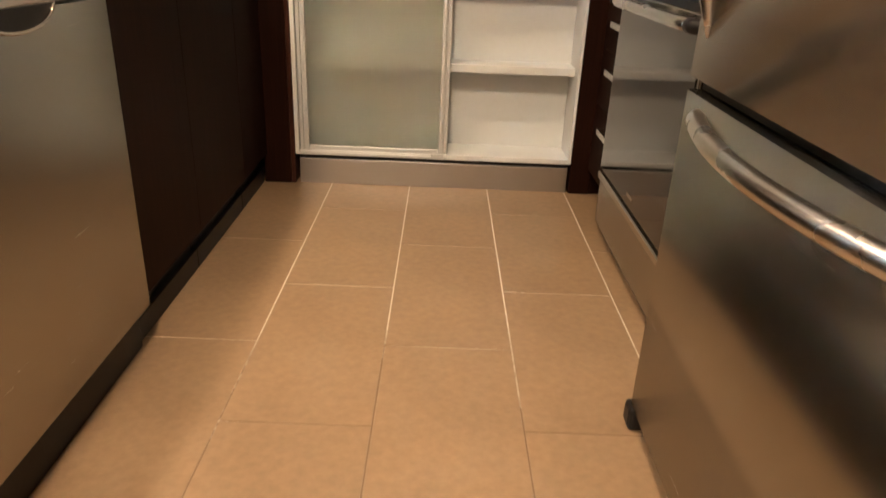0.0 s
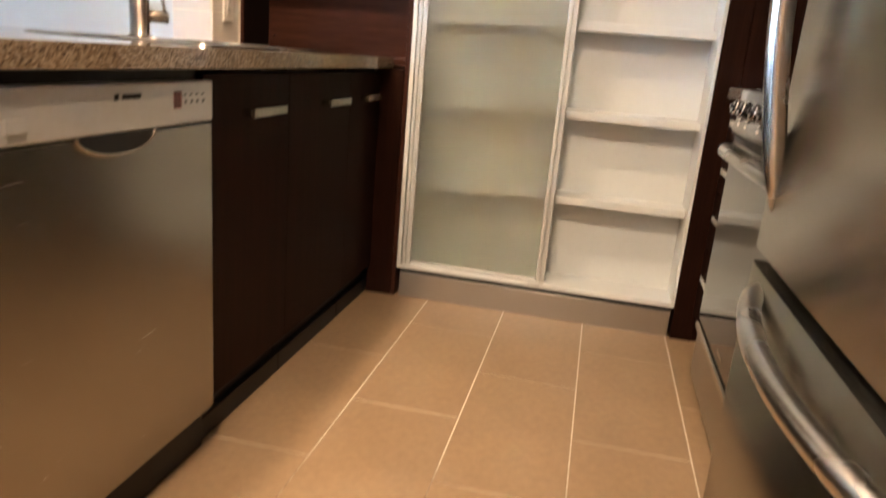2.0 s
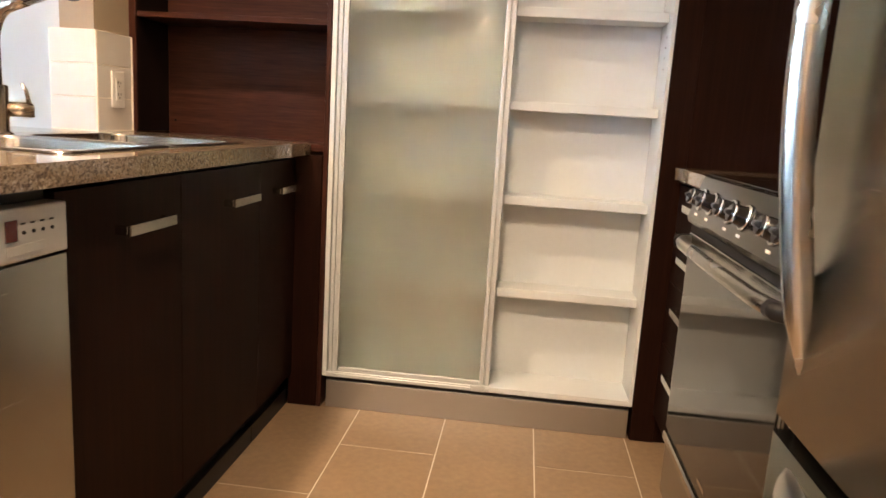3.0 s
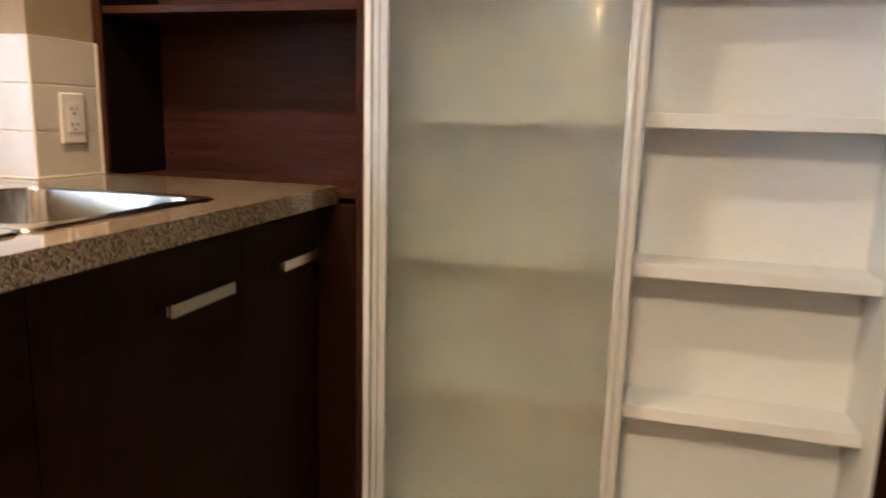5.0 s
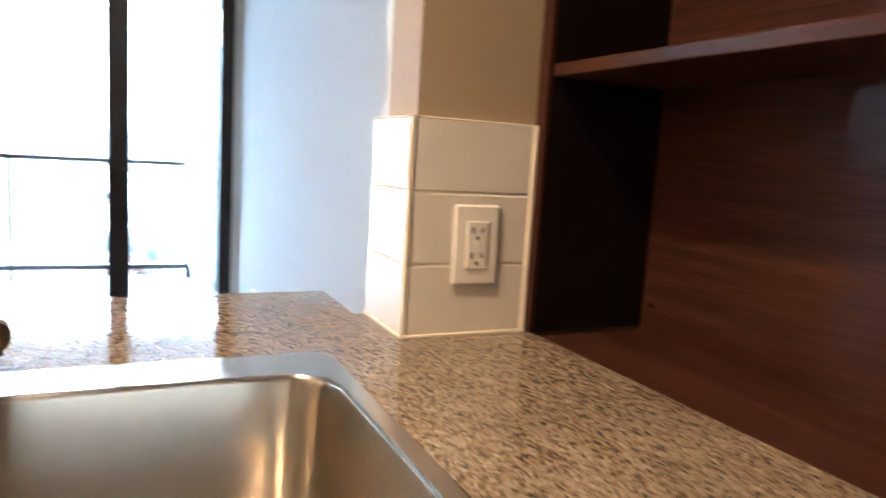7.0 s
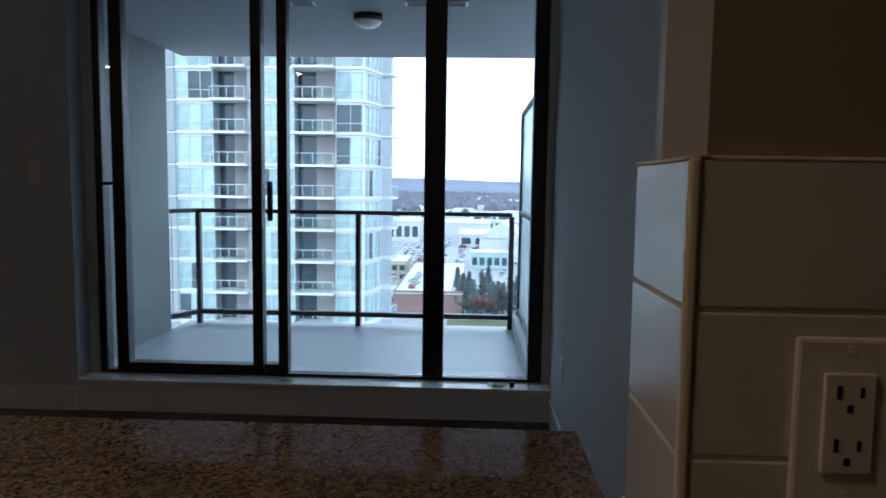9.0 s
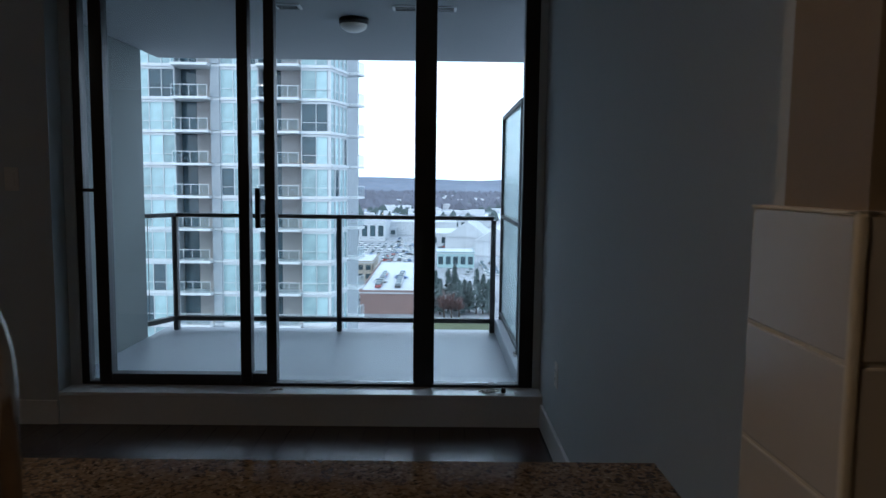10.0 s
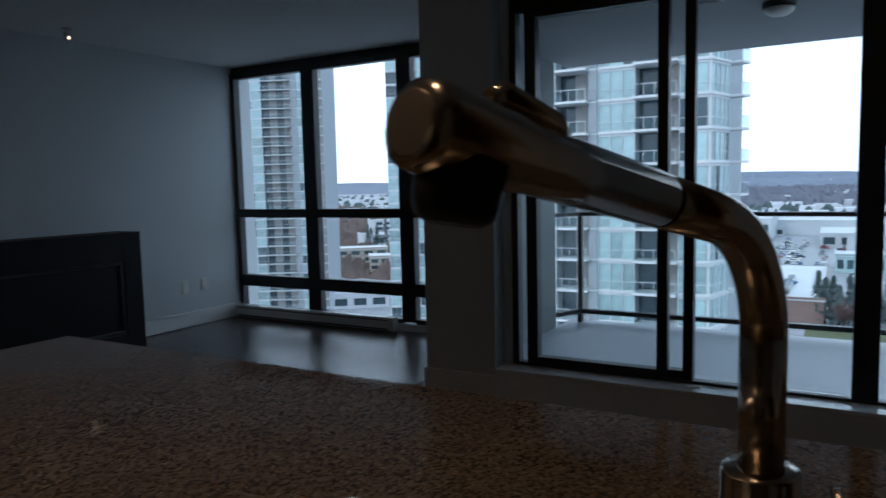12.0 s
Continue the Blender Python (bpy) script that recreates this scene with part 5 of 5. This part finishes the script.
def scatter(name, label, count, x_range, spread, size, material, seed, kind="stuff"):
    """Many small ragged clumps of woods in one mesh."""
    g = np.random.default_rng(seed)
    u = g.random(count)
    x = -(x_range[0] + (x_range[1] - x_range[0]) * u ** 1.4)
    y = x * -1 * g.uniform(spread[0], spread[1], count)
    s = size * g.uniform(0.5, 1.4, count)
    base = np.array([(-1, -1, 0), (1, -1, 0), (1, 1, 0), (-1, 1, 0), (-0.5, 0.3, 1.5), (0.6, -0.2, 1.2), (0.0, 0.7, 0.9)])
    vs = (base[None] * s[:, None, None] * g.uniform(0.7, 1.3, (count, 7, 3))) + np.stack([x, y, np.full(count, GZ)], 1)[:, None]
    faces = np.array([(0, 1, 5), (0, 5, 4), (1, 2, 5), (2, 6, 5), (2, 3, 6), (3, 4, 6), (3, 0, 4), (4, 5, 6)])
    fs = (faces[None] + 7 * np.arange(count)[:, None, None]).reshape(-1, 3)
    me = bpy.data.meshes.new(name)
    me.from_pydata(vs.reshape(-1, 3).tolist(), [], fs.tolist())
    me.materials.append(material)
    return tagged(new(name, me), label, "woods", "", kind)


scatter("distant_woods", "bare woods between the buildings far off, blue-grey with painted haze", 3800, (1050, 3000), (-0.5, 0.3), 7, HAZE_WOODS, 3)
scatter("near_thicket", "bare brown trees around the low flats", 2000, (240, 1000), (-0.86, -0.5), 3.6, TWIG, 5)
scatter("distant_firs", "dark evergreen trees among the far buildings", 700, (640, 2400), (-0.9, 0.25), 5, FIR, 8)


def far_blocks():
    g = random.Random(21)
    bm = bmesh.new()
    for i in range(260):
        d = g.uniform(560, 2000)
        y = -d * g.uniform(-0.25, 0.95)
        if -560 < -d and abs(y) < 60:
            continue
        w, l, h = g.uniform(8, 30), g.uniform(8, 34), g.uniform(3, 8)
        box(bm, (-d, y, GZ), (-d - w, y + l, GZ + h))
    tagged(new("distant_houses", mesh_of(bm, "distant_houses", ROOF)), "pale flat roofed houses and sheds far off", "houses", "", "stuff")


far_blocks()


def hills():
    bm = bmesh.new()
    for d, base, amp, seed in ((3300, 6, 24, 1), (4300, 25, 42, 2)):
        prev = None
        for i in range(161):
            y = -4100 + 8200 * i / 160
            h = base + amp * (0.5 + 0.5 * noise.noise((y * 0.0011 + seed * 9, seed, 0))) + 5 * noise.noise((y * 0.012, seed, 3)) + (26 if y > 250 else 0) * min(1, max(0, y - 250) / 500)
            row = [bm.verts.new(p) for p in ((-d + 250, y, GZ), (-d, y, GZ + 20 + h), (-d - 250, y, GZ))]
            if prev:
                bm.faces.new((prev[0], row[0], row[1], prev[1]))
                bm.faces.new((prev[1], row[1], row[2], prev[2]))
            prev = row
    tagged(new("backdrop", mesh_of(bm, "backdrop", HAZE_HILL)), "wooded hills on the horizon, haze put into their blue colour", "hills", "", "structure")


hills()


def car(at, turn, colour):
    t = thing("parked_car", (0, 0, 0), "small parked car in the car park", "car", "parked cars")
    bm = bmesh.new()
    prism(bm, [(-2.2, 0.35), (2.2, 0.35), (2.25, 0.75), (1.2, 0.92), (-2.1, 0.98), (-2.25, 0.7)], -0.88, 0.88, "y")
    part("body", bm, colour, t)
    bm = bmesh.new()
    prism(bm, [(1.1, 0.93), (0.5, 1.42), (-1.2, 1.45), (-1.9, 0.99)], -0.78, 0.78, "y")
    part("cabin", bm, DIM, t)
    for x in (-1.35, 1.35):
        for y in (-0.86, 0.72):
            part("wheel", lathe([(0.33, 0), (0.33, 0.14)], (x, y, 0.33), "y", 10), BLACK, t)
    t.matrix_basis = pose(*at, 0, 0, turn)
    return t


PAINTS = [paint("car paint " + n, c, 0.3, vary=0.05, bump=0) for n, c in (("white", (0.7, 0.7, 0.7)), ("silver", (0.4, 0.42, 0.44)), ("black", (0.03, 0.03, 0.035)), ("red", (0.3, 0.04, 0.04)), ("blue", (0.08, 0.14, 0.28)))]
first_cars = [car((-215 - 4 * i, -27.5, GZ), 90, p) for i, p in enumerate(PAINTS)]
for i in range(150):
    src = first_cars[rng.choice((0, 0, 1, 1, 2, 3, 4))]
    if i < 14:
        at = (-212 - 5.0 * (i % 7), -15.5 + 6 * (i // 7), GZ + 6.5)
    elif i < 34 or i >= 130:
        at = (-206 - 3.2 * (((i - 14) % 116) // 2), -24 - 4.5 * (i % 2) + rng.uniform(-0.3, 0.3), GZ)
    else:
        at = (-295 - 6 * ((i - 34) // 5) * 1.6, -22 + 9.5 * ((i - 34) % 5) + rng.uniform(-1.5, 1.5), GZ)
        if 3 < at[1] < 22 and -345 < at[0] < -312:
            continue
    copy_thing(src, pose(*at, 0, 0, rng.choice((0, 0, 90, 180)) + rng.uniform(-3, 3)))


for i in range(110):
    src = first_cars[rng.choice((0, 0, 0, 1, 1, 1, 2, 4))]
    if i < 45:
        at = (-292 - 5.4 * (i // 5), 24 + 4.6 * (i % 5) + rng.uniform(-0.4, 0.4), GZ)
    else:
        k = i - 45
        at = (-345 - 14 * (k // 9), -50 + 4.2 * (k % 9) + rng.uniform(-0.5, 0.5), GZ)
    copy_thing(src, pose(*at, 0, 0, rng.choice((0, 0, 180)) + rng.uniform(-4, 4)))

solid("river", boxes(((-1010, -900, GZ), (-780, 900, GZ + 0.3))), paint("pale river water", (0.42, 0.46, 0.50), 0.12, vary=0.1, scale=0.01, grain=0.2, bump=0), "pale grey river beyond the town", "water", "structure")


# ---- floor pieces ----
def floor_tiles():
    """Staggered large tiles; columns of tiles run into the room."""
    w, l, gap, top = 0.305, 0.61, 0.0036, 0.0
    cache = {}
    x0 = -0.43 - 4 * w
    for i in range(10):
        a, b = x0 + i * w, x0 + (i + 1) * w
        shift = 1.445 if i % 2 == 1 else 1.75
        for j in range(-14, 4):
            c, d = shift + j * l, shift + (j + 1) * l
            if d < -6.6 or c > 2.70:
                continue
            key = (w, l)
            if key not in cache:
                cache[key] = mesh_of(boxes(((-w / 2 + gap / 2, -l / 2 + gap / 2, -0.012), (w / 2 - gap / 2, l / 2 - gap / 2, 0)), bevel=0.0007), "tile", TILE)
            ob = new("tile", cache[key])
            ob.parent = floor
            ob.location = Vector(((a + b) / 2, (c + d) / 2, top)) - ORIGIN[floor]


floor_tiles()


def planks():
    """Staggered planks in rows along x, cut to fit at both ends of each row."""
    rng = random.Random(4)
    w, end = 0.125, -1.626
    cache = {}

    def plank(n):
        if n not in cache:
            cache[n] = mesh_of(boxes(((-n / 2 + 0.0006, -w / 2 + 0.0006, -0.014), (n / 2 - 0.0006, w / 2 - 0.0006, 0)), bevel=0.0012), "plank", PLANK)
        return cache[n]

    y = LIV_Y0 + w / 2
    while y < LIV_Y1 - w / 2 + 0.02:
        x = WIN_X + 0.002 if y > -0.30 else FAR_X + 0.002
        n = round(rng.uniform(0.3, 1.2), 1)
        while x < end - 0.02:
            if end - x < n + 0.25:
                n = round(end - x, 3)
            ob = new("plank", plank(n))
            ob.parent = floor_living
            ob.location = Vector((x + n / 2, y, 0.0)) - ORIGIN[floor_living]
            x += n
            n = rng.choice((0.9, 1.2, 1.5))
        y += w


planks()
